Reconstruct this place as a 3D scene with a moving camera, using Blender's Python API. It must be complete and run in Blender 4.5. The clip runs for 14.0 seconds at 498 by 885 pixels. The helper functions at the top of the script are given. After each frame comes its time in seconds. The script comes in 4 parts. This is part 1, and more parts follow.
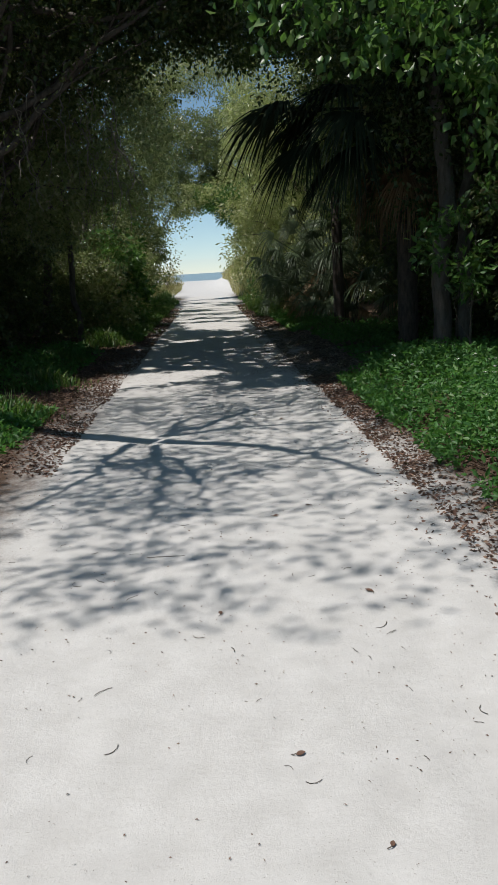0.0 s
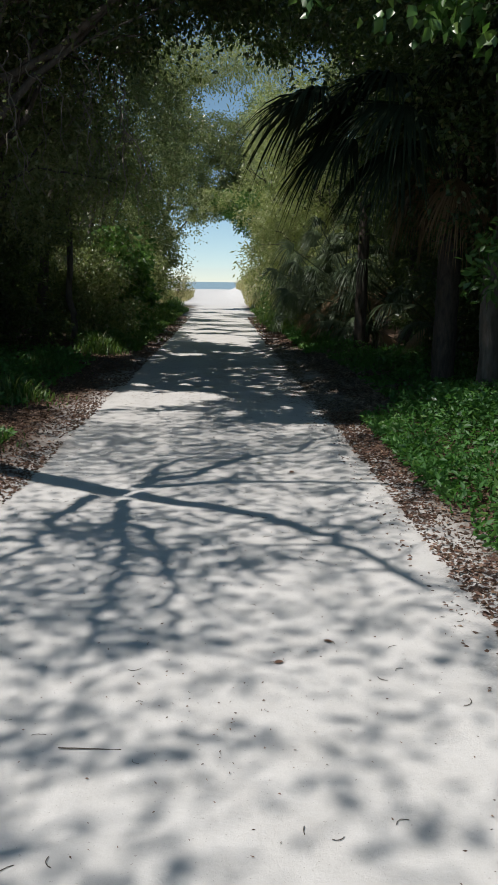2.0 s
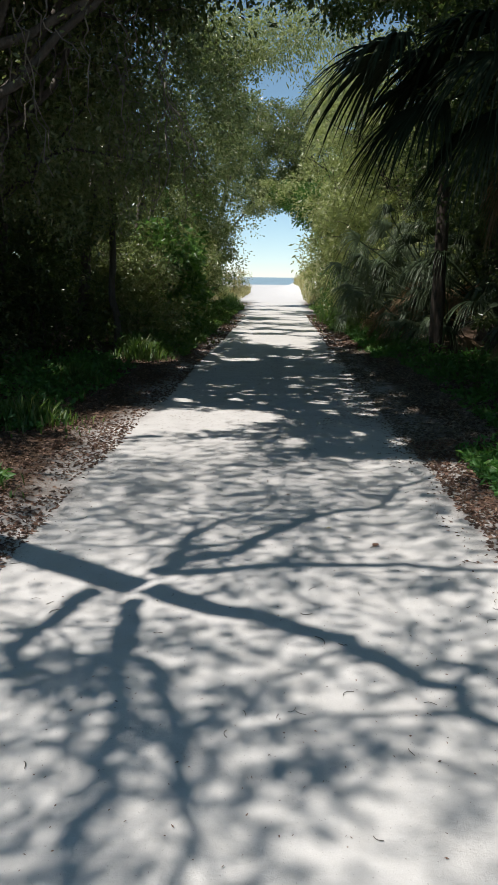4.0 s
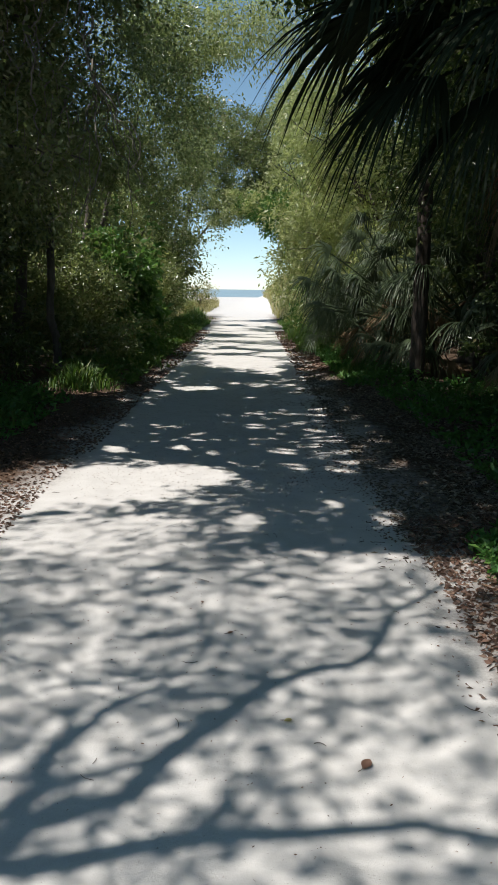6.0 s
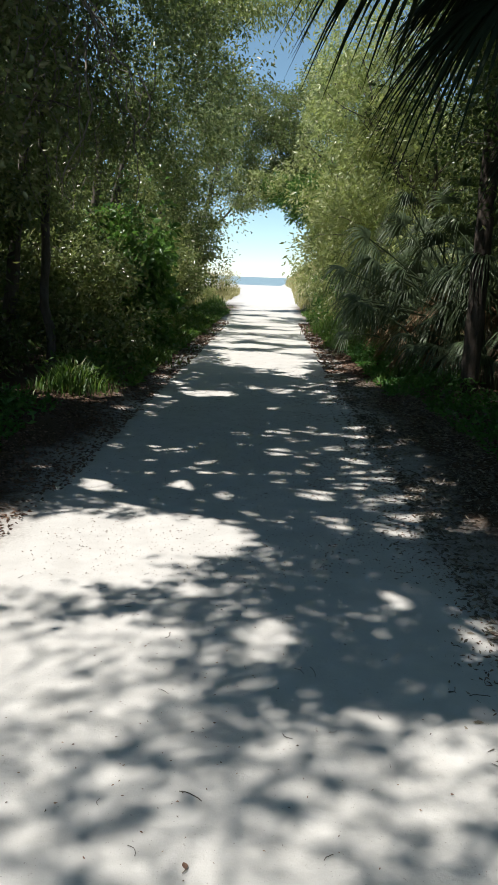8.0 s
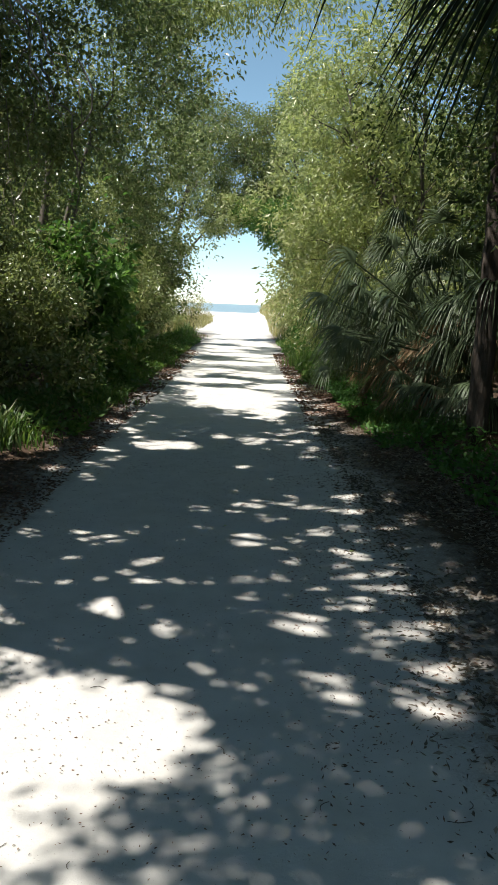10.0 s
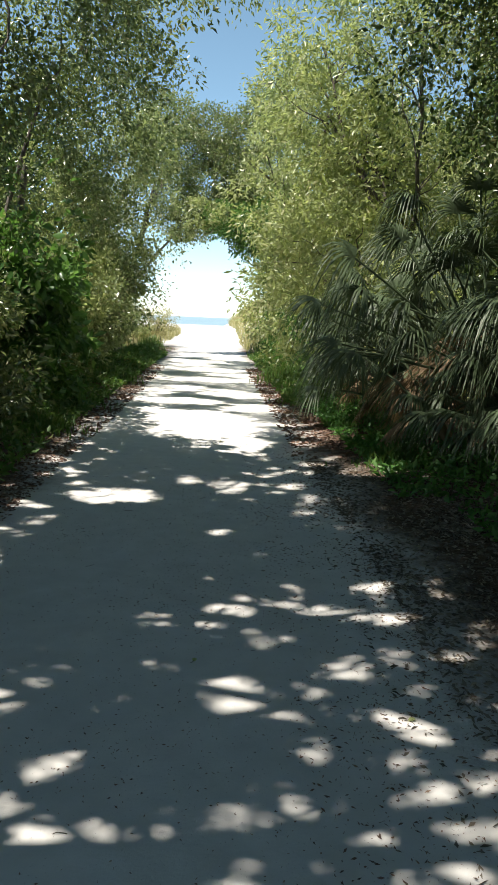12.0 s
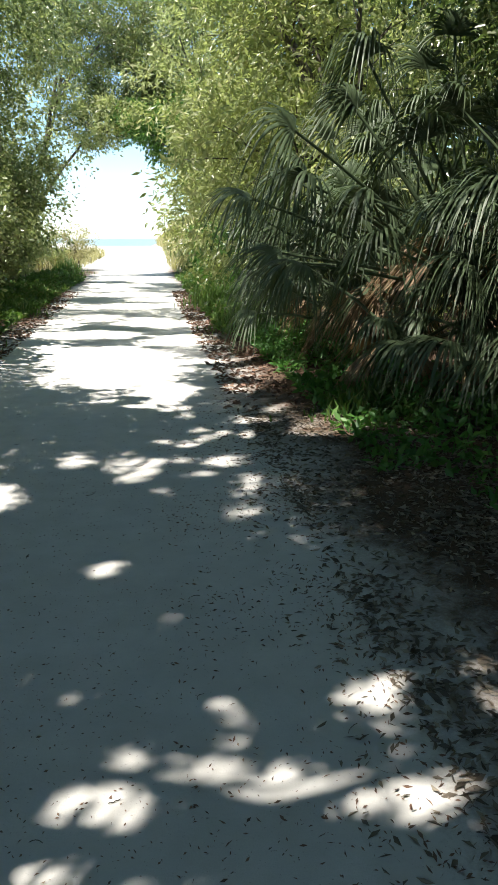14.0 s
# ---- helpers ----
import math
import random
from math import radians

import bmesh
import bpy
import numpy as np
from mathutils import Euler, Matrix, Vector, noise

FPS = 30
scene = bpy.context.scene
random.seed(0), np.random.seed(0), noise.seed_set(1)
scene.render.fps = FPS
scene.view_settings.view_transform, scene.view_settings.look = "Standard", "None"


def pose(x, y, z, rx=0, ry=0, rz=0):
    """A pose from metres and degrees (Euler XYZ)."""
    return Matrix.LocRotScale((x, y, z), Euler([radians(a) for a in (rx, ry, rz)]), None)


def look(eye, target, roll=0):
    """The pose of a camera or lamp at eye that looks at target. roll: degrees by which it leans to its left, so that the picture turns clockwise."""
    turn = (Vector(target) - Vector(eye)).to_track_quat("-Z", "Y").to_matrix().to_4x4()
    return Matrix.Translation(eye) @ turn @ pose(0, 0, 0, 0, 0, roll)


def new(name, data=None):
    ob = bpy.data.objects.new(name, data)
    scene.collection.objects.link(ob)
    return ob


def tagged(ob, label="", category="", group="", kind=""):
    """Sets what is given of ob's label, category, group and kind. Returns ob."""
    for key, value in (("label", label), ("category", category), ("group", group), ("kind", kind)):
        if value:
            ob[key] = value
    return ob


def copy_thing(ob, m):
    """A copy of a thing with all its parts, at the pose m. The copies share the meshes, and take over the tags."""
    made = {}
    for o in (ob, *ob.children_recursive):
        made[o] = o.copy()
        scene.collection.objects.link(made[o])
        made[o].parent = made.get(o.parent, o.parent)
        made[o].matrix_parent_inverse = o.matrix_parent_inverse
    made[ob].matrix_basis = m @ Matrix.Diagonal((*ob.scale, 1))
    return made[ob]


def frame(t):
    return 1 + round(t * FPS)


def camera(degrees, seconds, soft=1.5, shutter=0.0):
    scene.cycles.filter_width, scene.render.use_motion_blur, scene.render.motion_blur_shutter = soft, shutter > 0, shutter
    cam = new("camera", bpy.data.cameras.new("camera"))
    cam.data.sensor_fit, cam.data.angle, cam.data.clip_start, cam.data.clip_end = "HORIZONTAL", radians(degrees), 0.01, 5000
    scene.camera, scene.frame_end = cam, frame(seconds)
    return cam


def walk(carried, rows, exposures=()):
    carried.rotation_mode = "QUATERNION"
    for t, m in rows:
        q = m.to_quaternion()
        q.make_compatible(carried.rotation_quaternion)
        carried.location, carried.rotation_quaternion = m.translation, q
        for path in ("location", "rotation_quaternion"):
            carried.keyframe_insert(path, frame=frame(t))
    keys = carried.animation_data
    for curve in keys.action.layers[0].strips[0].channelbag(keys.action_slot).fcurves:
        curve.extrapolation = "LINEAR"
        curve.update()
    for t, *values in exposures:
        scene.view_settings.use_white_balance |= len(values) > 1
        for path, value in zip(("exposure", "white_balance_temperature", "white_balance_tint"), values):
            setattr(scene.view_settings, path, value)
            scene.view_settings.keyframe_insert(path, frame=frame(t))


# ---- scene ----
cam = camera(36.0, 14.0, soft=0.9)

PATH = [
    (0, (-0.473, -0.35, 1.469), (-0.396, 1.6, 1.031), -3.5),
    (0.5, (-0.482, 0.085, 1.484), (-0.355, 2.039, 1.077), 1.3),
    (1, (-0.415, 0.5, 1.475), (-0.397, 2.458, 1.068), 0.9),
    (1.5, (-0.421, 0.918, 1.479), (-0.316, 2.878, 1.091), 1.4),
    (2, (-0.397, 1.355, 1.453), (-0.322, 3.311, 1.044), 1.0),
    (2.5, (-0.424, 1.781, 1.462), (-0.34, 3.743, 1.083), 1.5),
    (3, (-0.387, 2.202, 1.461), (-0.32, 4.166, 1.088), 1.4),
    (3.2, (-0.401, 2.394, 1.431), (-0.455, 4.345, 0.993), 1.3),
    (5.3, (-0.342, 4.248, 1.536), (-0.412, 6.209, 1.153), 0.1),
    (5.5, (-0.312, 4.461, 1.5), (-0.379, 6.423, 1.118), 0.3),
    (6, (-0.235, 4.92, 1.545), (-0.234, 6.881, 1.153), 0.6),
    (6.5, (-0.265, 5.332, 1.533), (-0.292, 7.296, 1.156), 0.1),
    (7, (-0.294, 5.781, 1.553), (-0.269, 7.751, 1.212), 1.2),
    (7.5, (-0.299, 6.267, 1.514), (-0.411, 8.222, 1.107), 0.1),
    (8, (-0.291, 6.768, 1.559), (-0.333, 8.722, 1.136), 2.1),
    (8.5, (-0.243, 7.188, 1.57), (-0.325, 9.149, 1.182), 1.7),
    (9, (-0.227, 7.692, 1.571), (-0.276, 9.657, 1.204), 1.7),
    (9.2, (-0.222, 7.836, 1.601), (-0.209, 9.803, 1.239), 2.1),
    (11.3, (-0.278, 9.978, 1.533), (-0.266, 11.952, 1.211), 2.8),
    (11.5, (-0.247, 10.157, 1.544), (-0.248, 12.133, 1.237), 2.6),
    (12, (-0.298, 10.722, 1.501), (-0.196, 12.694, 1.183), 2.6),
    (12.5, (-0.21, 11.195, 1.491), (0.018, 13.147, 1.121), 2.2),
    (13, (-0.201, 11.709, 1.454), (0.085, 13.638, 1.013), 1.6),
    (13.3, (-0.145, 12.03, 1.42), (0.355, 13.927, 1.03), 1.2),
    (13.5, (-0.104, 12.251, 1.395), (0.395, 14.145, 0.989), 1.0),
    (13.9, (-0.02, 12.74, 1.39), (0.33, 14.645, 0.97), 0.2),
    (14, (0.002, 12.861, 1.386), (0.256, 14.777, 0.871), 0.0),
]

# exposure: the clip's camera opens up as the picture fills with shade
EXPOSURES = ((0.0, -0.12, 6700, 11), (0.6, -0.16, 6700, 11), (3.2, 0.14, 6750, 12), (6.5, 0.36, 6800, 11), (9.2, 0.62, 6900, 9), (11.3, 0.93, 7100, 9), (12.5, 1.08, 7100, 10), (14.0, 1.3, 7000, 9))
walk(cam, [(t, look(eye, target, roll)) for t, eye, target, roll in PATH], EXPOSURES)

# ---- light: clear midday sky, sun on the left, a little behind the walker ----
SUN_EL, SUN_AZ = radians(61), radians(204)      # azimuth counted from +x, counter-clockwise: where the sun stands
SUN = Vector((math.cos(SUN_EL) * math.cos(SUN_AZ), math.cos(SUN_EL) * math.sin(SUN_AZ), math.sin(SUN_EL)))
world = bpy.data.worlds.new("sky")
scene.world = world
world.use_nodes = True
wn = world.node_tree
sky = wn.nodes.new("ShaderNodeTexSky")
sky.sky_type, sky.sun_disc = "NISHITA", False
sky.sun_elevation, sky.sun_rotation = SUN_EL, radians(90) - SUN_AZ
sky.air_density, sky.dust_density, sky.ozone_density = 0.62, 0.0, 3.0
sky_tone = wn.nodes.new("ShaderNodeHueSaturation")      # sky colour shifted and desaturated so that shaded sand is less blue
sky_tone.inputs["Hue"].default_value, sky_tone.inputs["Saturation"].default_value = 0.48, 0.95
wn.links.new(sky.outputs[0], sky_tone.inputs["Color"])
wn.links.new(sky_tone.outputs[0], wn.nodes["Background"].inputs[0])
wn.nodes["Background"].inputs[1].default_value = 0.118
lamp = bpy.data.lights.new("sun", "SUN")
lamp.energy, lamp.angle, lamp.color = 4.5, radians(0.53), (1.0, 0.985, 0.965)
sun = new("sun", lamp)
sun.matrix_world = look(SUN * 60, (0, 0, 0))


# ---- materials ----
def material(name):
    m = bpy.data.materials.new(name)
    m.use_nodes = True
    nt = m.node_tree
    return m, nt, nt.nodes["Principled BSDF"]


def node(nt, kind, **inputs):
    n = nt.nodes.new(kind)
    for k, v in inputs.items():
        n.inputs[k].default_value = v
    return n


def ramp(nt, source, stops):
    r = nt.nodes.new("ShaderNodeValToRGB")
    while len(r.color_ramp.elements) < len(stops):
        r.color_ramp.elements.new(0.5)
    for e, (p, c) in zip(r.color_ramp.elements, stops):
        e.position, e.color = p, (*c, 1)
    nt.links.new(source, r.inputs[0])
    return r.outputs[0]


def mix(nt, fac, a, b):
    n = nt.nodes.new("ShaderNodeMix")
    n.data_type = "RGBA"
    for sock, v in ((n.inputs[0], fac), (n.inputs[6], a), (n.inputs[7], b)):
        if isinstance(v, bpy.types.NodeSocket):
            nt.links.new(v, sock)
        else:
            sock.default_value = v if isinstance(v, float) else (*v, 1)
    return n.outputs[2]


def calc(nt, op, a, b=0.0, c=0.0):
    n = nt.nodes.new("ShaderNodeMath")
    n.operation = op
    for i, v in enumerate((a, b, c)):
        if isinstance(v, bpy.types.NodeSocket):
            nt.links.new(v, n.inputs[i])
        else:
            n.inputs[i].default_value = v
    return n.outputs[0]


def noise_tex(nt, scale, detail=4.0, rough=0.6, vec=None):
    n = node(nt, "ShaderNodeTexNoise", Scale=scale, Detail=detail, Roughness=rough)
    if vec is None:
        vec = nt.nodes.new("ShaderNodeTexCoord").outputs["Object"]
    nt.links.new(vec, n.inputs["Vector"])
    return n.outputs["Fac"]


def bump(nt, p, height, strength, distance):
    b = node(nt, "ShaderNodeBump", Strength=strength, Distance=distance)
    nt.links.new(height, b.inputs["Height"])
    nt.links.new(b.outputs[0], p.inputs["Normal"])


def leaf_material(name, dark, light, dry=None, gloss=0.3, through_light=0.45, shine=0.6):
    """Leaves that differ one by one, a little translucent, with a waxy face."""
    m, nt, p = material(name)
    isl = nt.nodes.new("ShaderNodeNewGeometry").outputs["Random Per Island"]
    stops = [(0.0, dark), (0.75, light)]
    stops.append((1.0, dry or light))
    col = ramp(nt, isl, stops)
    patch = noise_tex(nt, 0.9, 3.0)
    col = mix(nt, calc(nt, "MULTIPLY", patch, 0.35), col, tuple(c * 0.7 for c in dark))
    nt.links.new(col, p.inputs["Base Color"])
    p.inputs["Roughness"].default_value = gloss
    p.inputs["Specular IOR Level"].default_value = shine
    tr = nt.nodes.new("ShaderNodeBsdfTranslucent")
    warm = mix(nt, 0.5, col, tuple(min(1.0, c * k) for c, k in zip(light, (1.35, 1.45, 0.7))))
    nt.links.new(warm, tr.inputs[0])
    ms = nt.nodes.new("ShaderNodeMixShader")
    ms.inputs[0].default_value = through_light
    nt.links.new(p.outputs[0], ms.inputs[1])
    nt.links.new(tr.outputs[0], ms.inputs[2])
    nt.links.new(ms.outputs[0], nt.nodes["Material Output"].inputs[0])
    return m


def bark_material(name, a, b, scale=14.0):
    m, nt, p = material(name)
    tc = nt.nodes.new("ShaderNodeTexCoord").outputs["Object"]
    mp = node(nt, "ShaderNodeMapping", Scale=(1, 1, 0.22))
    nt.links.new(tc, mp.inputs[0])
    n1 = noise_tex(nt, scale, 6.0, 0.7, mp.outputs[0])
    n2 = noise_tex(nt, 1.6, 3.0)
    col = ramp(nt, n1, [(0.3, a), (0.68, b)])
    col = mix(nt, calc(nt, "MULTIPLY", n2, 0.5), col, tuple(c * 0.5 for c in a))
    nt.links.new(col, p.inputs["Base Color"])
    p.inputs["Roughness"].default_value = 0.9
    bump(nt, p, n1, 0.8, 0.02)
    return m


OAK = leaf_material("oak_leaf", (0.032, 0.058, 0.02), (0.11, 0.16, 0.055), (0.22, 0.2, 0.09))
# grey-green, lightened to stand in for sun that misses the left crowns
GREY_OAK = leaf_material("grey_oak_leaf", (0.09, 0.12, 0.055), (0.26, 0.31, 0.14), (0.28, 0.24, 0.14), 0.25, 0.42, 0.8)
# yellow-green lightened past natural foliage, so that crowns look sunlit
SUNNY = leaf_material("sunlit_leaf", (0.21, 0.25, 0.105), (0.42, 0.46, 0.22), (0.54, 0.5, 0.29))
BROAD = leaf_material("broad_leaf", (0.04, 0.11, 0.03), (0.12, 0.24, 0.06), (0.2, 0.29, 0.08), 0.34)
WEED = leaf_material("weed_leaf", (0.04, 0.13, 0.03), (0.10, 0.26, 0.06), (0.16, 0.28, 0.07), 0.5)
GRASS = leaf_material("grass_blade", (0.04, 0.10, 0.022), (0.12, 0.22, 0.05), (0.26, 0.24, 0.10), 0.5)
DRYGRASS = leaf_material("dune_grass", (0.22, 0.20, 0.09), (0.42, 0.38, 0.2), (0.55, 0.48, 0.3), 0.6)
# darker than a real palm leaf: silhouette shade worked into the green
PALM = leaf_material("shaded_palm_frond", (0.012, 0.02, 0.012), (0.026, 0.04, 0.02), (0.04, 0.05, 0.025), 0.7, 0.06, 0.15)
PALMETTO = leaf_material("palmetto_frond", (0.035, 0.056, 0.03), (0.10, 0.14, 0.07), (0.18, 0.19, 0.10), 0.46, 0.2, 0.4)
DRYPALM = leaf_material("dry_frond", (0.13, 0.075, 0.04), (0.30, 0.20, 0.11), (0.42, 0.30, 0.17), 0.6, 0.25)
LITTER = leaf_material("fallen_leaf", (0.06, 0.035, 0.024), (0.2, 0.105, 0.07), (0.32, 0.21, 0.14), 0.65, 0.1)
# grey-tan litter, a separate colour made lighter for the shaded verge
GREYLITTER = leaf_material("shaded_verge_leaf", (0.05, 0.04, 0.03), (0.22, 0.175, 0.13), (0.42, 0.36, 0.28), 0.55, 0.1)
PETAL = leaf_material("petal", (0.72, 0.72, 0.68), (0.82, 0.82, 0.8), None, 0.6, 0.3)
BARK = bark_material("bark", (0.06, 0.048, 0.038), (0.19, 0.165, 0.14))
VINE = bark_material("pale_vine_bark", (0.16, 0.135, 0.105), (0.34, 0.3, 0.25), 30.0)
PALMBARK = bark_material("palm_bark", (0.035, 0.027, 0.022), (0.13, 0.10, 0.08), 26.0)
TWIG = bark_material("twig_bark", (0.07, 0.055, 0.042), (0.17, 0.14, 0.11), 40.0)


def ground_material():
    """Pale shell sand on the track, a rust-brown litter verge, dark soil in the wood, dune sand by the sea."""
    m, nt, p = material("sand_and_soil")
    tc = nt.nodes.new("ShaderNodeTexCoord").outputs["Object"]
    sep = nt.nodes.new("ShaderNodeSeparateXYZ")
    nt.links.new(tc, sep.inputs[0])
    x, y = sep.outputs[0], sep.outputs[1]
    fine, mid = noise_tex(nt, 60, 6, 0.75), noise_tex(nt, 5.5, 5, 0.6)
    big, grit = noise_tex(nt, 0.7, 3, 0.5), noise_tex(nt, 420, 2, 0.5)
    sand = ramp(nt, mid, [(0.25, (0.53, 0.515, 0.49)), (0.75, (0.67, 0.655, 0.63))])
    sand = mix(nt, calc(nt, "MULTIPLY", big, 0.25), sand, (0.48, 0.46, 0.43))
    speck = calc(nt, "GREATER_THAN", noise_tex(nt, 95, 3, 0.6), 0.685)
    sand = mix(nt, calc(nt, "MULTIPLY", speck, 0.45), sand, (0.2, 0.17, 0.14))
    sand = mix(nt, calc(nt, "MULTIPLY", grit, 0.25), sand, (0.42, 0.40, 0.37))
    # distance outside the track, warped so that its edge wanders
    off = calc(nt, "SUBTRACT", calc(nt, "ABSOLUTE", calc(nt, "ADD", x, 0.5)), 1.5)
    warp = calc(nt, "ADD", calc(nt, "MULTIPLY", calc(nt, "SUBTRACT", mid, 0.5), 0.7), calc(nt, "MULTIPLY", calc(nt, "SUBTRACT", fine, 0.5), 0.65))
    warp = calc(nt, "ADD", warp, calc(nt, "MULTIPLY", calc(nt, "SUBTRACT", big, 0.5), 0.9))
    off = calc(nt, "ADD", off, warp)
    soil = ramp(nt, fine, [(0.3, (0.035, 0.026, 0.018)), (0.55, (0.10, 0.065, 0.045)), (0.75, (0.2, 0.13, 0.09))])
    inland = calc(nt, "MULTIPLY_ADD", y, -0.12, 6.6)      # 1 in the wood, 0 past it towards the dunes
    n = nt.nodes.new("ShaderNodeClamp")
    nt.links.new(inland, n.inputs[0])
    edge = nt.nodes.new("ShaderNodeMapRange")
    nt.links.new(off, edge.inputs[0])
    edge.inputs[1].default_value, edge.inputs[2].default_value = -0.3, 0.26
    col = mix(nt, calc(nt, "MULTIPLY", edge.outputs[0], n.outputs[0]), sand, soil)
    nt.links.new(col, p.inputs["Base Color"])
    p.inputs["Roughness"].default_value = 0.95
    p.inputs["Specular IOR Level"].default_value = 0.15
    bump(nt, p, calc(nt, "ADD", calc(nt, "MULTIPLY", fine, 0.5), calc(nt, "ADD", calc(nt, "MULTIPLY", mid, 1.2), calc(nt, "MULTIPLY", grit, 0.15))), 0.45, 0.014)
    return m


def water_material():
    m, nt, p = material("sea_water")
    n = noise_tex(nt, 0.05, 5, 0.6)
    nt.links.new(ramp(nt, n, [(0.3, (0.2, 0.29, 0.33)), (0.7, (0.27, 0.36, 0.39))]), p.inputs["Base Color"])
    p.inputs["Roughness"].default_value = 0.35
    bump(nt, p, noise_tex(nt, 0.6, 4, 0.6), 0.6, 0.4)
    return m


SAND, WATER = ground_material(), water_material()


# ---- building blocks ----
def mesh_of(name, verts, faces, mat, smooth=False):
    """A mesh from arrays: verts (n, 3), faces (m, k) with k corners each."""
    verts, faces = np.asarray(verts, np.float32), np.asarray(faces, np.int32)
    me = bpy.data.meshes.new(name)
    k = faces.shape[1]
    me.vertices.add(len(verts))
    me.vertices.foreach_set("co", verts.ravel())
    me.loops.add(faces.size)
    me.loops.foreach_set("vertex_index", faces.ravel())
    me.polygons.add(len(faces))
    me.polygons.foreach_set("loop_start", np.arange(0, faces.size, k, dtype=np.int32))
    if smooth:
        me.polygons.foreach_set("use_smooth", np.ones(len(faces), bool))
    me.update(calc_edges=True)
    me.materials.append(mat)
    return me


def part(name, data, parent, label=""):
    ob = new(name, data)
    ob.parent = parent
    return tagged(ob, label) if label else ob


def thing(name, x, y, z, label, category, group="", kind=""):
    ob = new(name)
    ob.location = (x, y, z)
    ob.empty_display_size = 0.2
    return tagged(ob, label, category, group, kind)


def unit(v):
    return v / np.maximum(np.linalg.norm(v, axis=1, keepdims=True), 1e-9)


def leaves(rng, at, out, size, wide=0.45, droop=0.35, spread=0.9, fine=False):
    """Folded leaf blades at the points at, growing roughly along out, faces turned mostly to the sky; fine: rounded blades."""
    n = len(at)
    d = unit(out + rng.normal(0, spread, (n, 3)) + np.array([0, 0, -droop]))
    side = unit(np.cross(d, rng.normal(0, 1, (n, 3)) + np.array([0, 0, 0.7])))
    up = np.cross(side, d)
    L = (size * rng.uniform(0.6, 1.35, n))[:, None]
    w = L * wide * 0.5
    fold = w * rng.uniform(0.15, 0.6, (n, 1))
    tip = at + d * L - up * fold * 0.8
    if fine:
        low, high = at + d * L * 0.28, at + d * L * 0.66
        verts = np.stack([at, low + side * w * 0.9 + up * fold, high + side * w * 0.85 + up * fold * 0.6, tip, high - side * w * 0.85 + up * fold * 0.6, low - side * w * 0.9 + up * fold], 1).reshape(-1, 3)
        i = np.arange(n)[:, None] * 6
        return verts, np.concatenate([i + [0, 1, 2], i + [0, 2, 3], i + [0, 3, 4], i + [0, 4, 5]], 1).reshape(-1, 3)
    mid = at + d * L * 0.45
    verts = np.stack([at, mid + side * w + up * fold, tip, mid - side * w + up * fold], 1).reshape(-1, 3)
    i = np.arange(n)[:, None] * 4
    return verts, np.concatenate([i + [0, 1, 2], i + [0, 2, 3]], 1).reshape(-1, 3)


def join(pieces):
    vs, fs, n = [], [], 0
    for v, f in pieces:
        vs.append(v), fs.append(f + n)
        n += len(v)
    return np.concatenate(vs), np.concatenate(fs)


def tube(points, radii, sides=7, rng=None, rough=0.0):
    """A tapered, slightly knotty limb along points."""
    pts, rad = np.asarray(points, float), np.asarray(radii, float)
    t = unit(np.gradient(pts, axis=0))
    a = unit(np.cross(t, np.array([0.31, 0.17, 0.93]) if abs(t[:, 2]).mean() < 0.8 else np.array([0.9, 0.3, 0.1])))
    b = np.cross(t, a)
    ang = np.linspace(0, 2 * np.pi, sides, endpoint=False)
    ring = a[:, None] * np.cos(ang)[None, :, None] + b[:, None] * np.sin(ang)[None, :, None]
    r = np.repeat(rad[:, None], sides, 1)
    if rng is not None:
        r = r * (1 + rough * rng.normal(0, 1, r.shape))
    verts = (pts[:, None] + ring * r[..., None]).reshape(-1, 3)
    i, j = np.meshgrid(np.arange(len(pts) - 1), np.arange(sides), indexing="ij")
    q = np.stack([i * sides + j, i * sides + (j + 1) % sides, (i + 1) * sides + (j + 1) % sides, (i + 1) * sides + j], -1).reshape(-1, 4)
    return verts, q


def bent(a, b, n, rng, sway, sag=0.0):
    """A crooked line from a to b."""
    s = np.linspace(0, 1, n)[:, None]
    p = np.asarray(a, float) * (1 - s) + np.asarray(b, float) * s
    wob = np.cumsum(rng.normal(0, sway, (n, 3)), 0)
    wob -= s * wob[-1]
    wob[0] = 0
    p = p + wob
    p[:, 2] -= sag * (4 * s * (1 - s))[:, 0]
    return p


CAST = Vector((-SUN.x / SUN.z, -SUN.y / SUN.z))


def above(x, y, h):
    """The point h metres up whose shadow falls on (x, y)."""
    return np.array([x - CAST.x * h, y - CAST.y * h, h])


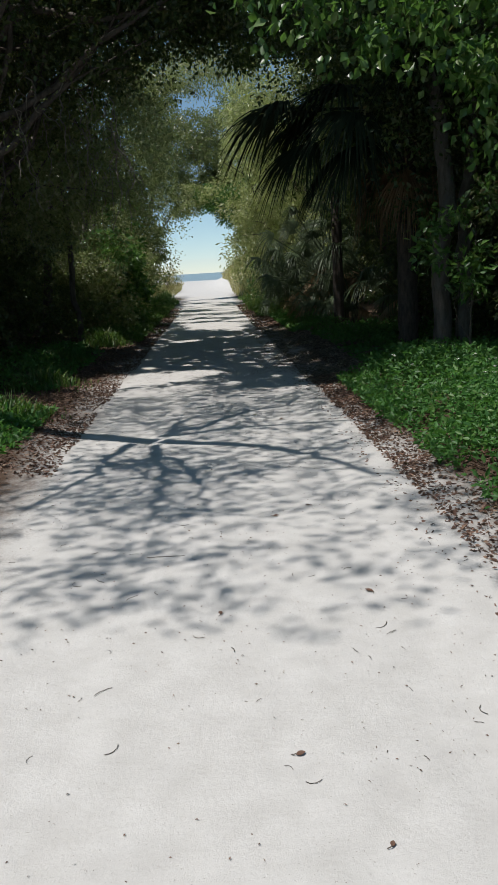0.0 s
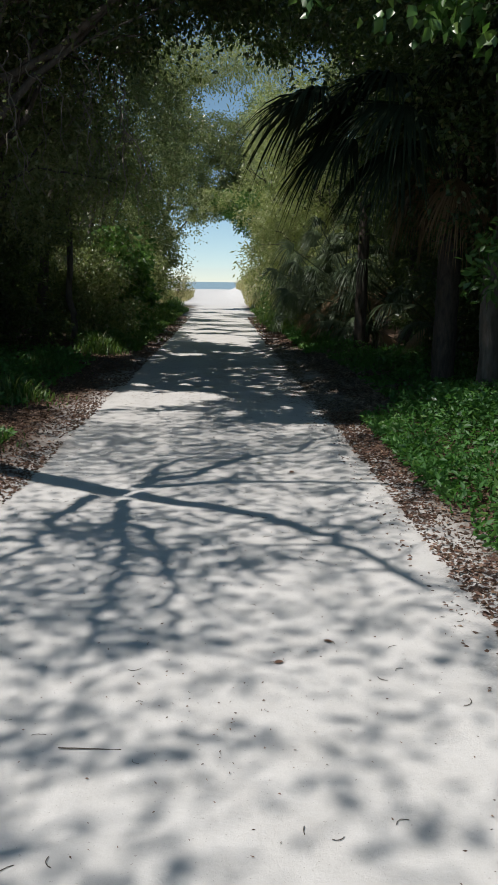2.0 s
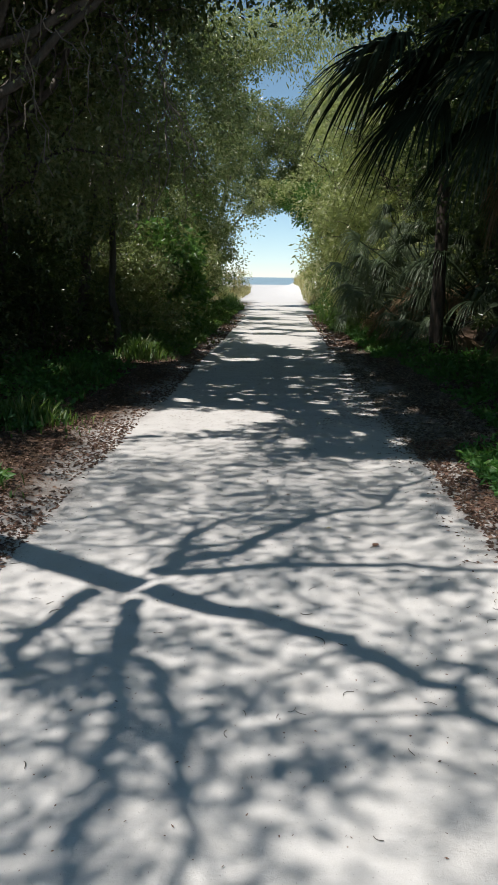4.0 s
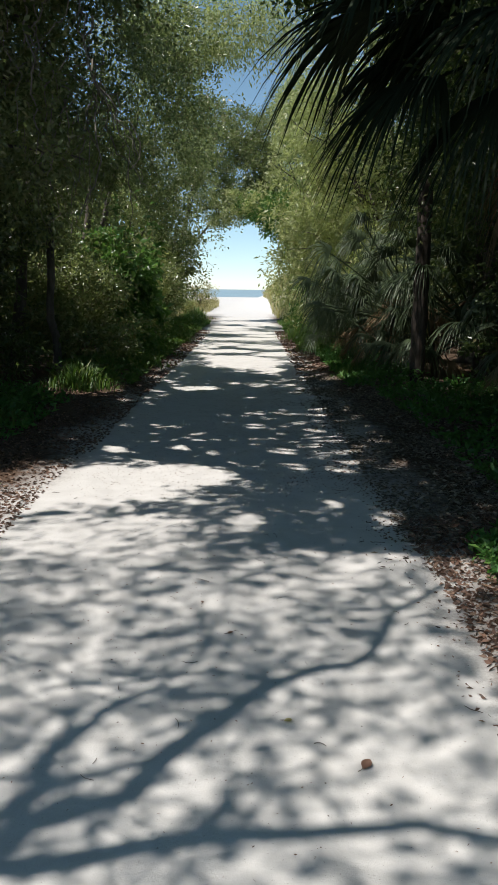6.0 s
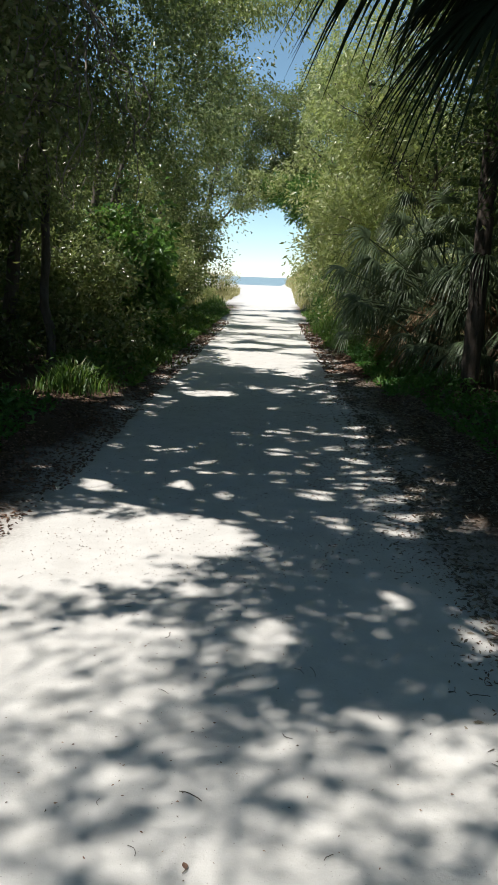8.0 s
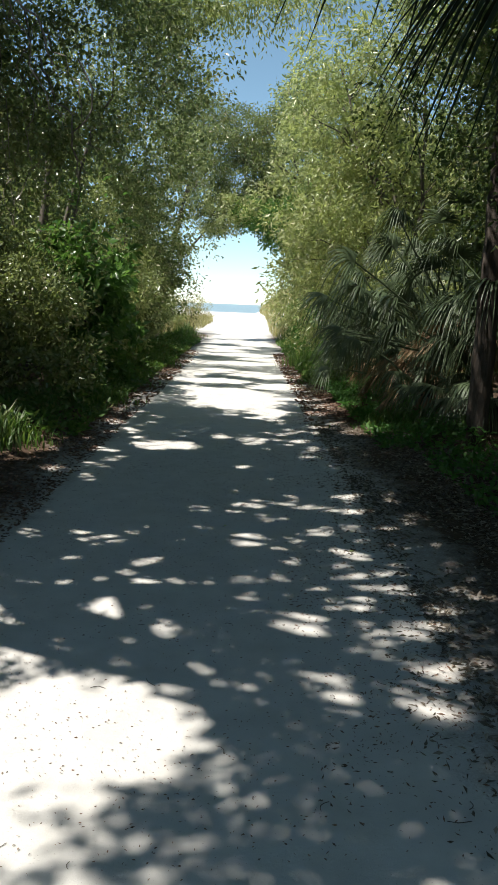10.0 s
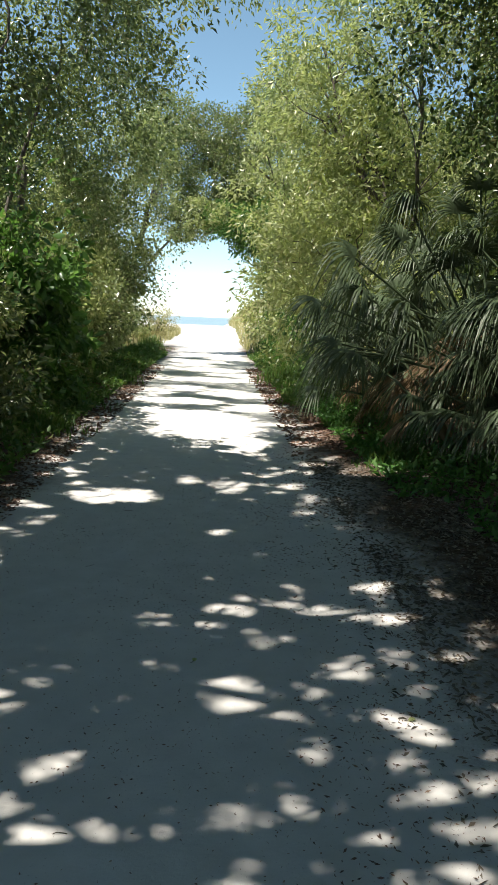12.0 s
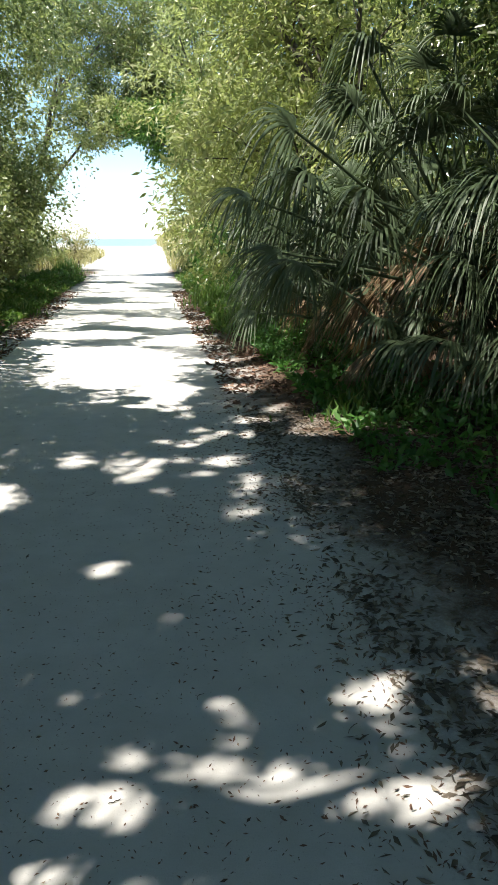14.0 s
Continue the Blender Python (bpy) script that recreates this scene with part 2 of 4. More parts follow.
# openings of the canopy, named by the sunlit places under them: x, y and half-widths
GAPS = np.array([
    (-0.4, 5.1, 2.9, 3.4), (2.6, 5.7, 1.7, 2.3), (-1.45, 11.0, 0.9, 0.7), (-0.75, 11.2, 0.42, 0.35), (-1.9, 10.4, 0.7, 0.5), (-1.5, 9.4, 1.05, 0.8), (0.4, 8.7, 1.3, 0.65), (0.6, 11.6, 0.24, 0.3),
    (-1.2, 13.6, 0.3, 0.22), (-0.85, 13.95, 0.12, 0.14), (-1.05, 17.0, 0.4, 0.3), (-0.22, 15.96, 0.1, 0.13), (-0.07, 14.65, 0.12, 0.13),
    (-0.18, 13.62, 0.17, 0.2), (-0.45, 13.98, 0.12, 0.12), (0.5, 13.4, 0.16, 0.12), (0.34, 13.9, 0.14, 0.1), (0.6, 14.0, 0.12, 0.1), (0.7, 14.45, 0.15, 0.12), (0.5, 14.5, 0.1, 0.1), (0.62, 14.9, 0.12, 0.1), (0.75, 13.1, 0.14, 0.1),
    (-0.48, 17.7, 0.12, 0.2), (-0.1, 17.5, 0.25, 0.2), (-3.2, 13.1, 0.25, 0.2), (0.9, 12.4, 0.16, 0.12), (0.45, 12.6, 0.16, 0.12), (0.7, 12.75, 0.12, 0.1), (-0.9, 12.35, 0.16, 0.12), (-0.65, 12.1, 0.12, 0.1), (-0.25, 12.55, 0.16, 0.13), (-0.35, 21.5, 0.9, 1.5), (0.15, 20.0, 0.35, 0.6),
    (-0.9, 24.5, 0.9, 0.6), (0.4, 23.6, 0.6, 0.5), (-1.2, 27.0, 0.8, 0.8), (0.2, 26.0, 0.8, 0.6), (-0.3, 29.5, 1.3, 0.8), (-0.5, 33.0, 1.2, 1.0), (-0.8, 37.0, 1.2, 1.2),
    (-0.5, 41.5, 1.6, 1.6), (1.35, 18.3, 0.35, 0.3), (1.2, 20.8, 0.3, 0.5), (0.1, 12.2, 0.18, 0.14), (0.4, 10.4, 0.16, 0.14), (0.75, 10.0, 0.16, 0.13),
    (0.2, 11.5, 0.12, 0.1), (-0.2, 9.9, 0.14, 0.12), (0.5, 12.9, 0.18, 0.1), (-1.5, 12.3, 0.2, 0.14), (-0.6, 12.7, 0.14, 0.1), (-1.6, 15.2, 0.14, 0.12),
    (-0.7, 22.6, 0.9, 0.7), (0.3, 31.2, 0.8, 0.6), (-1.0, 35.0, 0.8, 0.6), (0.2, 39.0, 0.9, 0.8),
])
_r = np.random.default_rng(404)
SMALL = np.stack([_r.uniform(-2.1, 1.2, 480), 9.2 + 10.5 * _r.uniform(0, 1, 480) ** 1.15, 0.05 + 0.06 * _r.uniform(0, 1, 480) ** 2, 0.065 + 0.07 * _r.uniform(0, 1, 480) ** 2], 1)
FAR = np.stack([_r.uniform(-2.2, 1.2, 46), _r.uniform(20, 43, 46), _r.uniform(0.2, 0.6, 46), _r.uniform(0.12, 0.35, 46)], 1)
GAPS[:, 2:] -= 0.01 * (GAPS[:, 2:] < 0.25)
_s = GAPS[:, 2] < 0.3
GAPS[_s, 2], GAPS[_s, 3] = GAPS[_s, 2] * 0.82, np.maximum(GAPS[_s, 3], GAPS[_s, 2] * 1.2)
LARGE_GAPS = GAPS[(GAPS[:, 2] > 0.3)]
GAPS = np.concatenate([GAPS, SMALL[np.array([noise.noise((a * 0.8, c * 0.6, 9)) for a, c, _, _ in SMALL]) > 0.04 - 0.22 * ((SMALL[:, 1] > 11.5) & (SMALL[:, 1] < 14.3)) + 0.3 * ((SMALL[:, 0] > 0.1) & (SMALL[:, 1] < 11))], FAR])


# openings higher up, named by the growth that they let the sun fall on: x, y, z and half-widths
CLEARINGS = np.array([(-3.3, 20.0, 1.6, 0.8, 0.9), (-3.0, 22.4, 2.2, 1.1, 1.4), (-3.3, 25.2, 2.2, 1.1, 1.5), (-3.3, 28.6, 2.3, 1.1, 1.9), (-3.4, 32.2, 2.4, 0.9, 1.5), (-2.85, 16.5, 0.25, 0.75, 0.75), (2.3, 20.6, 1.9, 1.0, 1.3), (2.9, 18.8, 2.9, 0.7, 0.7), (2.2, 22.6, 1.0, 0.7, 0.9)])


def shut_off(p, gaps=None):
    """Which of the points p would darken a sunlit opening."""
    g = p[:, :2] + np.array(CAST) * p[:, 2:3]
    a, c = g[:, 0], g[:, 1]
    wob = 0.3 * np.sin(a * 7 + 2.2 * np.sin(c * 5.3)) * np.cos(c * 6.1 + 1.7 * np.sin(a * 4.1)) + 0.4 * np.sin(a * 23 + 3 * np.sin(c * 17)) * np.cos(c * 21 + 2.5 * np.sin(a * 19))
    hit = np.zeros(len(p), bool)
    for x, y, rx, ry in GAPS if gaps is None else gaps:
        low = p[:, 2] > (0.7 if x < -2.2 else 2.2)
        more = 0.035 * (p[:, 2] > 7.2)
        hit |= low & (((a - x) / (rx + more)) ** 2 + ((c - y) / (ry + more)) ** 2 < 1 + wob)
    for x, y, z, rx, ry in CLEARINGS:
        u, v = a - CAST.x * z - x, c - CAST.y * z - y
        hit |= (p[:, 2] > z + 0.55) & ((u / rx) ** 2 + (v / ry) ** 2 < 1 + 1.5 * wob)
    return hit


def foliage(rng, blobs, n, size, clump=0.3, per=28, wide=0.45, droop=0.35, hollow=0.55, origin=None, fine=False):
    """Leaves in clumps inside ellipsoids (x, y, z, rx, ry, rz), denser to the rim, ragged outline."""
    blobs = np.asarray(blobs, float)
    vol = np.cbrt(blobs[:, 3] * blobs[:, 4] * blobs[:, 5]) ** 2
    share = rng.choice(len(blobs), max(1, n // per), p=vol / vol.sum())
    m = len(share)
    d = unit(rng.normal(0, 1, (m, 3)))
    r = (hollow + (1.12 - hollow) * rng.uniform(0, 1, m) ** 0.8) * (1 + 0.13 * np.clip(rng.normal(0, 1, m), -2, 1.2))
    c = blobs[share, :3] + d * r[:, None] * blobs[share, 3:]
    spread = clump * rng.uniform(0.5, 1.5, m)
    idx = np.repeat(np.arange(m), per)
    off = np.clip(rng.normal(0, 1, (len(idx), 3)), -1.6, 1.6) * spread[idx, None] * np.array([0.55, 0.55, 0.5])
    at = c[idx] + off
    keep = at[:, 2] > 0.03
    if origin is not None:
        keep &= ~shut_off(at + origin)
    return leaves(rng, at[keep], (unit(off) * 0.7 + d[idx] * 0.5)[keep], size, wide, droop, 0.9, fine)


def tree(seed, x, y, blobs, n, size, leaf, label, category="tree", name="tree", trunk=0.14, clump=0.3, wide=0.45, stems=1, droop=0.35, bark=None, group="", fine=False, per=60):
    """A tapered trunk with limbs to each mass of foliage, twigs, and a crown of leaves. Blob places are world places."""
    rng = np.random.default_rng(seed)
    ob = thing(name, x, y, 0, label, category, group)
    base = np.array([x, y, 0.0])
    bl = np.asarray(blobs, float) - np.array([x, y, 0, 0, 0, 0])
    top = bl[:, :3].mean(0) * np.array([0.55, 0.55, 0.9])
    woods = []
    for s in range(stems):
        foot = np.array([rng.uniform(-0.3, 0.3), rng.uniform(-0.3, 0.3), -0.1]) * (stems > 1) + np.array([0, 0, -0.1])
        line = bent(foot, top * rng.uniform(0.8, 1.05), 9, rng, 0.05)
        r = np.linspace(trunk, trunk * 0.4, 9)
        r[0] *= 1.45
        woods.append(tube(line, r, 9, rng, 0.05))
        for k, q in enumerate(bl):
            if stems > 1 and k % stems != s:
                continue
            start = line[min(8, 3 + int(rng.integers(0, 5)))]
            limb = bent(start, q[:3] + rng.normal(0, 0.15, 3) * q[3:], 8, rng, 0.07)
            if shut_off(limb + base, LARGE_GAPS).mean() > 0.04:
                continue
            woods.append(tube(limb, np.linspace(trunk * 0.45, trunk * 0.12, 8), 6, rng, 0.06))
            for _ in range(5):
                tip = q[:3] + unit(rng.normal(0, 1, (1, 3)))[0] * q[3:] * 0.95
                twig = bent(limb[int(rng.integers(4, 8))], tip, 6, rng, 0.06)
                if shut_off(twig + base, LARGE_GAPS).any():
                    continue
                woods.append(tube(twig, np.linspace(trunk * 0.16, trunk * 0.04, 6), 4))
    part("trunk", mesh_of("trunk", *join(woods), bark or BARK, True), ob)
    part("crown", mesh_of("crown", *foliage(rng, bl, n, size, clump, per, wide, droop, 0.55, np.array([x, y, 0.0]), fine), leaf), ob)
    return ob


# ---- ground, sea ----
def ground_z(a, b):
    """The height of the sand or soil at (a, b), within the wood: faint ruts, raised verges."""
    off = max(0.0, abs(a + 0.5) - 1.45)
    z = 0.012 * noise.noise((a * 1.3, b * 1.1, 0)) + 0.006 * noise.noise((a * 5, b * 5, 3)) + 0.05 * min(1.0, off / 0.6) * (1 + 0.5 * noise.noise((a * 2, b * 2, 7)))
    return z - 0.012 * math.exp(-((a + 1.15) / 0.2) ** 2) - 0.012 * math.exp(-((a - 0.25) / 0.2) ** 2)


def ground():
    rng = np.random.default_rng(3)
    xs = np.concatenate([[-3000, -600, -150, -60, -30, -16], np.arange(-10, -3, 0.5), np.arange(-3, 2, 0.05), np.arange(2, 10, 0.5), [12, 16, 30, 60, 150, 600, 3000]])
    ys = np.concatenate([[-3000, -500, -100, -40, -15], np.arange(-8, 0, 0.5), np.arange(0, 20, 0.07), np.arange(20, 45, 0.25), np.arange(45, 165, 2.0), [170, 185, 205, 260, 600, 3000]])
    X, Y = np.meshgrid(xs, ys, indexing="ij")
    Z = np.zeros_like(X)
    for i in range(X.shape[0]):
        for j in range(X.shape[1]):
            a, b = X[i, j], Y[i, j]
            if -12 < a < 12 and -8 < b < 45:
                Z[i, j] = ground_z(a, b)
    Z -= np.clip((Y - 158) / 25, 0, 1) * 3.0
    dune = np.exp(-((X - 3.8) / 2.3) ** 2) * np.clip((Y - 54) / 14, 0, 1) * np.clip((150 - Y) / 50, 0, 1)
    dune_l = np.exp(-((X + 8.5) / 3.5) ** 2) * np.clip((Y - 50) / 16, 0, 1) * np.clip((150 - Y) / 50, 0, 1)
    Z += 2.6 * dune + 0.9 * dune_l
    nx, ny = X.shape
    i, j = np.meshgrid(np.arange(nx - 1), np.arange(ny - 1), indexing="ij")
    q = np.stack([i * ny + j, (i + 1) * ny + j, (i + 1) * ny + j + 1, i * ny + j + 1], -1).reshape(-1, 4)
    ob = new("ground", mesh_of("ground", np.stack([X, Y, Z], -1).reshape(-1, 3), q, SAND, True))
    tagged(ob, "pale shell-sand track with littered verges between woods", "ground", kind="structure")
    v = [(-4000, 160, -0.35), (4000, 160, -0.35), (4000, 4900, -0.35), (-4000, 4900, -0.35)]
    tagged(new("water", mesh_of("water", v, [(0, 1, 2, 3)], WATER)), "calm blue-green sea to the horizon", "sea", kind="structure")


ground()

# ---- the wood ----
ROW = "trees along the sand track"


def crown_blobs(rng, x, y, z0, z1, rad, lean, count):
    """Overlapping masses of foliage of one tree, leaning towards the track by lean."""
    out = []
    for k in range(count):
        f = (k + rng.uniform(0.1, 0.9)) / count
        z = z0 + (z1 - z0) * f
        r = rad * (0.62 + 0.5 * math.sin(math.pi * min(1, 0.2 + 0.8 * f))) * rng.uniform(0.75, 1.1)
        a = rng.uniform(0, 2 * math.pi)
        out.append((x + lean * (0.35 + 0.65 * f) + 0.55 * rad * math.cos(a), y + 0.75 * rad * math.sin(a), z, r * 0.8, r * 0.9, r * 0.62))
    return out


def row_tree(seed, x, y, z0, z1, rad, lean, count, n, size, leaf, label, **kw):
    rng = np.random.default_rng(seed * 7 + 1)
    return tree(seed, x, y, crown_blobs(rng, x, y, z0, z1, rad, lean, count), n, size, leaf, label, group=ROW, **kw)


# seaward left: tall oaks that shade the track, then lower ones in part sun
row_tree(31, -5.4, 11.2, 3.2, 8.6, 1.9, 1.3, 9, 62000, 0.06, GREY_OAK, "grey-green oak leaning over the sand track", wide=0.5, fine=True)
row_tree(32, -5.0, 13.6, 2.8, 9.0, 1.9, 1.8, 11, 72000, 0.06, GREY_OAK, "tall dark oak with a dense crown over the track", wide=0.5, fine=True)
row_tree(33, -5.2, 16.0, 2.8, 9.2, 1.9, 2.0, 11, 80000, 0.07, GREY_OAK, "tall grey-green oak hung with pale dry vines", wide=0.5, fine=True)
row_tree(34, -4.6, 19.0, 3.0, 8.2, 1.8, 1.9, 11, 66000, 0.07, GREY_OAK, "dark oak behind a grassy verge", wide=0.5)
row_tree(35, -4.5, 22.5, 2.6, 7.0, 1.7, 1.5, 9, 48000, 0.075, GREY_OAK, "oak overgrown with broad-leaved creeper", wide=0.5)
row_tree(36, -4.9, 26.5, 1.6, 7.4, 1.7, 2.0, 8, 38000, 0.085, GREY_OAK, "grey-green oak with brownish foliage in part sun", wide=0.5)
row_tree(37, -5.2, 31.0, 1.4, 7.4, 1.8, 2.3, 9, 40000, 0.095, GREY_OAK, "grey-green tree in part sun beside the track", wide=0.5)
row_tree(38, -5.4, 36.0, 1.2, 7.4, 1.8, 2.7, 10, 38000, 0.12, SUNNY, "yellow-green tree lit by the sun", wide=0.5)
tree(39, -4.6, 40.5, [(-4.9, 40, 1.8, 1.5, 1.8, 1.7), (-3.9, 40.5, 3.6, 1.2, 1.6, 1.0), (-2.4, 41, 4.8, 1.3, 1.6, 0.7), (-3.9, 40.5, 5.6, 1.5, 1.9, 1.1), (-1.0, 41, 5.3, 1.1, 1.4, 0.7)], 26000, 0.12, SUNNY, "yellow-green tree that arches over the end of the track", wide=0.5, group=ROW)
# high boughs that close the tunnel overhead
# upper masses stay out of view, added to shade the palm and sand
tree(40, -4.9, 12.4, [(-2.6, 11.6, 4.9, 1.3, 1.2, 0.8), (-1.2, 11.8, 5.2, 1.3, 1.2, 0.8), (0.2, 12.2, 5.5, 1.2, 1.2, 0.8), (-2.0, 13.2, 5.4, 1.3, 1.2, 0.9), (-0.9, 13.4, 6.0, 1.2, 1.2, 0.8), (-1.2, 12.4, 7.0, 1.4, 1.4, 0.9), (-2.7, 13.0, 7.8, 1.3, 1.4, 0.9), (0.8, 10.9, 6.3, 1.3, 1.3, 0.8), (-0.6, 10.7, 6.7, 1.3, 1.3, 0.8), (-2.0, 11.0, 7.4, 1.3, 1.3, 0.8)] + [(*above(x, y, h), 0.75, 0.6, 0.45) for x, y, h in ((0.35, 9.75, 6.2), (1.0, 10.3, 6.4), (0.25, 10.8, 6.7), (1.2, 9.4, 6.3), (0.3, 11.7, 6.6), (1.1, 11.5, 6.8), (1.9, 10.4, 6.6), (0.7, 10.9, 6.4), (0.1, 10.2, 6.5), (0.6, 9.6, 6.6), (1.5, 10.9, 6.5), (0.0, 11.3, 6.2))], 76000, 0.085, OAK, "dark oak bough across the whole track, with unseen shade-casting masses", wide=0.5, group=ROW)
tree(41, -4.8, 24.5, [(-2.8, 23.5, 6.6, 1.2, 1.4, 0.8), (-1.6, 23.0, 7.0, 1.2, 1.3, 0.7), (-0.5, 23.4, 7.2, 1.1, 1.2, 0.6), (0.6, 24.0, 7.4, 1.0, 1.2, 0.5), (-1.8, 25.0, 7.4, 1.3, 1.3, 0.6)], 17000, 0.09, SUNNY, "thin-leaved tree with light boughs high over the track", trunk=0.07, wide=0.35, droop=0.9, group=ROW)
tree(42, -4.6, 43.0, [(-2.4, 42.0, 6.6, 1.4, 1.6, 1.2), (-1.4, 43.0, 5.4, 1.1, 1.5, 0.9), (-0.6, 43.0, 6.9, 1.2, 1.5, 1.1), (-1.6, 43.0, 8.2, 1.3, 1.6, 0.9), (-0.4, 43.5, 8.8, 1.2, 1.5, 1.0), (-2.4, 43.5, 9.4, 1.3, 1.5, 1.0)], 30000, 0.13, GREY_OAK, "grey-green tree closing the end of the tunnel", wide=0.4, group=ROW)
tree(43, 3.6, 43.5, [(2.0, 42.5, 5.0, 1.2, 1.6, 1.0), (0.8, 43.0, 6.0, 1.1, 1.5, 1.0), (1.8, 43.0, 7.2, 1.4, 1.6, 1.2), (0.4, 43.0, 7.6, 1.0, 1.4, 0.8), (1.0, 43.5, 9.0, 1.3, 1.5, 1.1), (0.2, 43.5, 6.0, 1.0, 1.3, 0.8), (2.2, 43.5, 10.0, 1.3, 1.5, 1.0)], 34000, 0.13, GREY_OAK, "grey-green tree leaning over the end of the track", wide=0.4, group=ROW)
# unseen roof of leaves, added to shade the track and its right side
tree(46, -5.8, 14.8, [(*above(x + 0.3 * math.sin(y * 3), y, 8.8 + 0.5 * math.sin(x * 5 + y)), 1.1, 1.0, 0.5) for x in (-1.6, -0.5, 0.7, 1.9, 3.1, 4.2) for y in (9.8, 11.2, 12.6, 14.0, 15.4, 16.8, 18.2) if (x > 0 or y > 12) and (x < 2 or y < 15.5)], 62000, 0.13, OAK, "unseen tall oak crown added to shade the track", wide=0.55, group=ROW)
# a light, open tree over the first stretch; its bare limbs draw the shadows on the sand


def open_tree():
    rng = np.random.default_rng(77)
    ob = thing("tree", -5.5, 7.35, 0, "open-crowned oak with long bare limbs above the track", "tree", ROW)
    o = np.array([-5.5, 7.35, 0.0])
    fork = above(-1.08, 6.57, 4.4)
    woods = []

    def limb(points, r0, r1, twigs=4):
        p = np.array(points) - o
        q = np.concatenate([np.linspace(p[i], p[i + 1], 5)[:-1] for i in range(len(p) - 1)] + [p[-1:]])
        q[1:-1] += rng.normal(0, 0.03, q[1:-1].shape)
        woods.append(tube(q, np.linspace(r0, r1, len(q)), 7, rng, 0.05))
        for _ in range(twigs):
            s = q[int(rng.integers(2, len(q)))]
            e = s + unit(rng.normal(0, 1, (1, 3)) * [1, 1, 0.5])[0] * rng.uniform(0.5, 1.3)
            w = bent(s, e, 6, rng, 0.05)
            woods.append(tube(w, np.linspace(r1 * 0.8, 0.006, 6), 4))
        return q

    limb([o + [0, 0, -0.1], o + [0.1, 0, 1.6], o + [0.2, 0.05, 3.2], fork], 0.18, 0.1, 0)
    ends = []
    for line, h0, h1, r in (
        ([(-1.01, 6.9), (-0.26, 6.48), (0.06, 6.24), (0.28, 5.94), (0.62, 5.2)], 4.4, 6.2, 0.075),
        ([(-1.05, 6.75), (-0.96, 6.3), (-0.78, 5.97), (-0.66, 5.36), (-0.6, 4.7)], 4.4, 5.6, 0.05),
        ([(-1.03, 6.6), (-0.93, 5.78), (-0.88, 5.22), (-0.95, 4.5)], 4.5, 5.4, 0.04),
        ([(-1.02, 7.1), (-0.6, 7.38), (-0.22, 8.03), (0.3, 8.42), (0.8, 9.15)], 4.4, 5.8, 0.06),
        ([(-0.98, 7.09), (-0.31, 7.2), (0.44, 7.23), (1.1, 7.1)], 4.5, 6.0, 0.05),
        ([(-1.27, 6.85), (-1.43, 6.37), (-1.47, 5.79), (-1.8, 5.0)], 4.2, 5.0, 0.05),
        ([(-0.95, 7.3), (-0.84, 7.74), (-0.39, 8.42)], 4.6, 6.0, 0.045),
    ):
        hs = np.linspace(h0, h1, len(line))
        q = limb([above(x, y - 0.35, h) for (x, y), h in zip(line, hs)], r, r * 0.3, 10)
        ends.append(q)
    part("trunk", mesh_of("trunk", *join(woods), BARK, True), ob)
    # thin foliage out along the limbs
    blobs = []
    for q in ends:
        for p in q[len(q) // 3::2]:
            blobs.append((*(p + above(0, 0, 1.6)), 0.6, 0.6, 0.3))
    for x, y, h, r in ((-1.5, 3.6, 5.0, 0.75), (-0.4, 3.8, 5.4, 0.8), (0.5, 4.0, 5.6, 0.7), (-1.7, 4.8, 5.0, 0.6), (0.9, 4.9, 5.6, 0.6), (-1.9, 7.6, 4.6, 0.7), (1.4, 8.2, 6.0, 0.7), (-0.2, 9.1, 5.4, 0.7), (0.7, 8.5, 6.0, 0.8), (-1.9, 2.9, 5.0, 0.6), (-1.0, 3.4, 5.2, 0.6), (0.1, 3.5, 5.4, 0.6), (-1.2, 4.2, 5.2, 0.6), (0.2, 4.4, 5.4, 0.6), (0.9, 4.2, 5.4, 0.5), (-1.8, 9.5, 6.0, 0.7), (-1.0, 9.3, 6.2, 0.7), (-0.3, 9.6, 6.0, 0.6), (-1.4, 10.0, 6.0, 0.5), (0.4, 9.0, 6.0, 0.6), (-1.5, 9.0, 6.5, 0.6), (-0.6, 9.0, 6.5, 0.6), (-2.0, 8.8, 6.0, 0.6), (-1.0, 9.9, 6.5, 0.5), (-0.5, 10.1, 6.5, 0.5), (-1.9, 9.9, 6.0, 0.5), (-1.0, 8.4, 6.0, 0.5)):
        blobs.append((*(above(x, y - 0.25, h + 1.8) - o), r, r, 0.35))
    for x in (-1.9, -1.2, -0.5, 0.2, 0.9):
        for y in (7.2, 8.0, 8.8):
            blobs.append((*(above(x, y, 8.6 + rng.uniform(-0.6, 0.6)) - o), 0.6, 0.7, 0.4))
    part("crown", mesh_of("crown", *foliage(rng, blobs, 13500, 0.085, 0.22, 20, 0.5), GREY_OAK), ob)


open_tree()
# unseen crown, added to keep the sun off the palmettos
tree(45, 4.6, 17.6, [(0.6, 17.6, 6.5, 1.2, 1.4, 0.6), (0.3, 19.4, 6.7, 1.1, 1.3, 0.6), (1.6, 18.4, 6.9, 1.2, 1.4, 0.6), (0.9, 16.2, 6.5, 1.1, 1.3, 0.6), (2.2, 16.8, 6.4, 1.1, 1.3, 0.7)], 20000, 0.1, OAK, "unseen oak crown added high up to shade the palmetto thicket", wide=0.5, group=ROW)

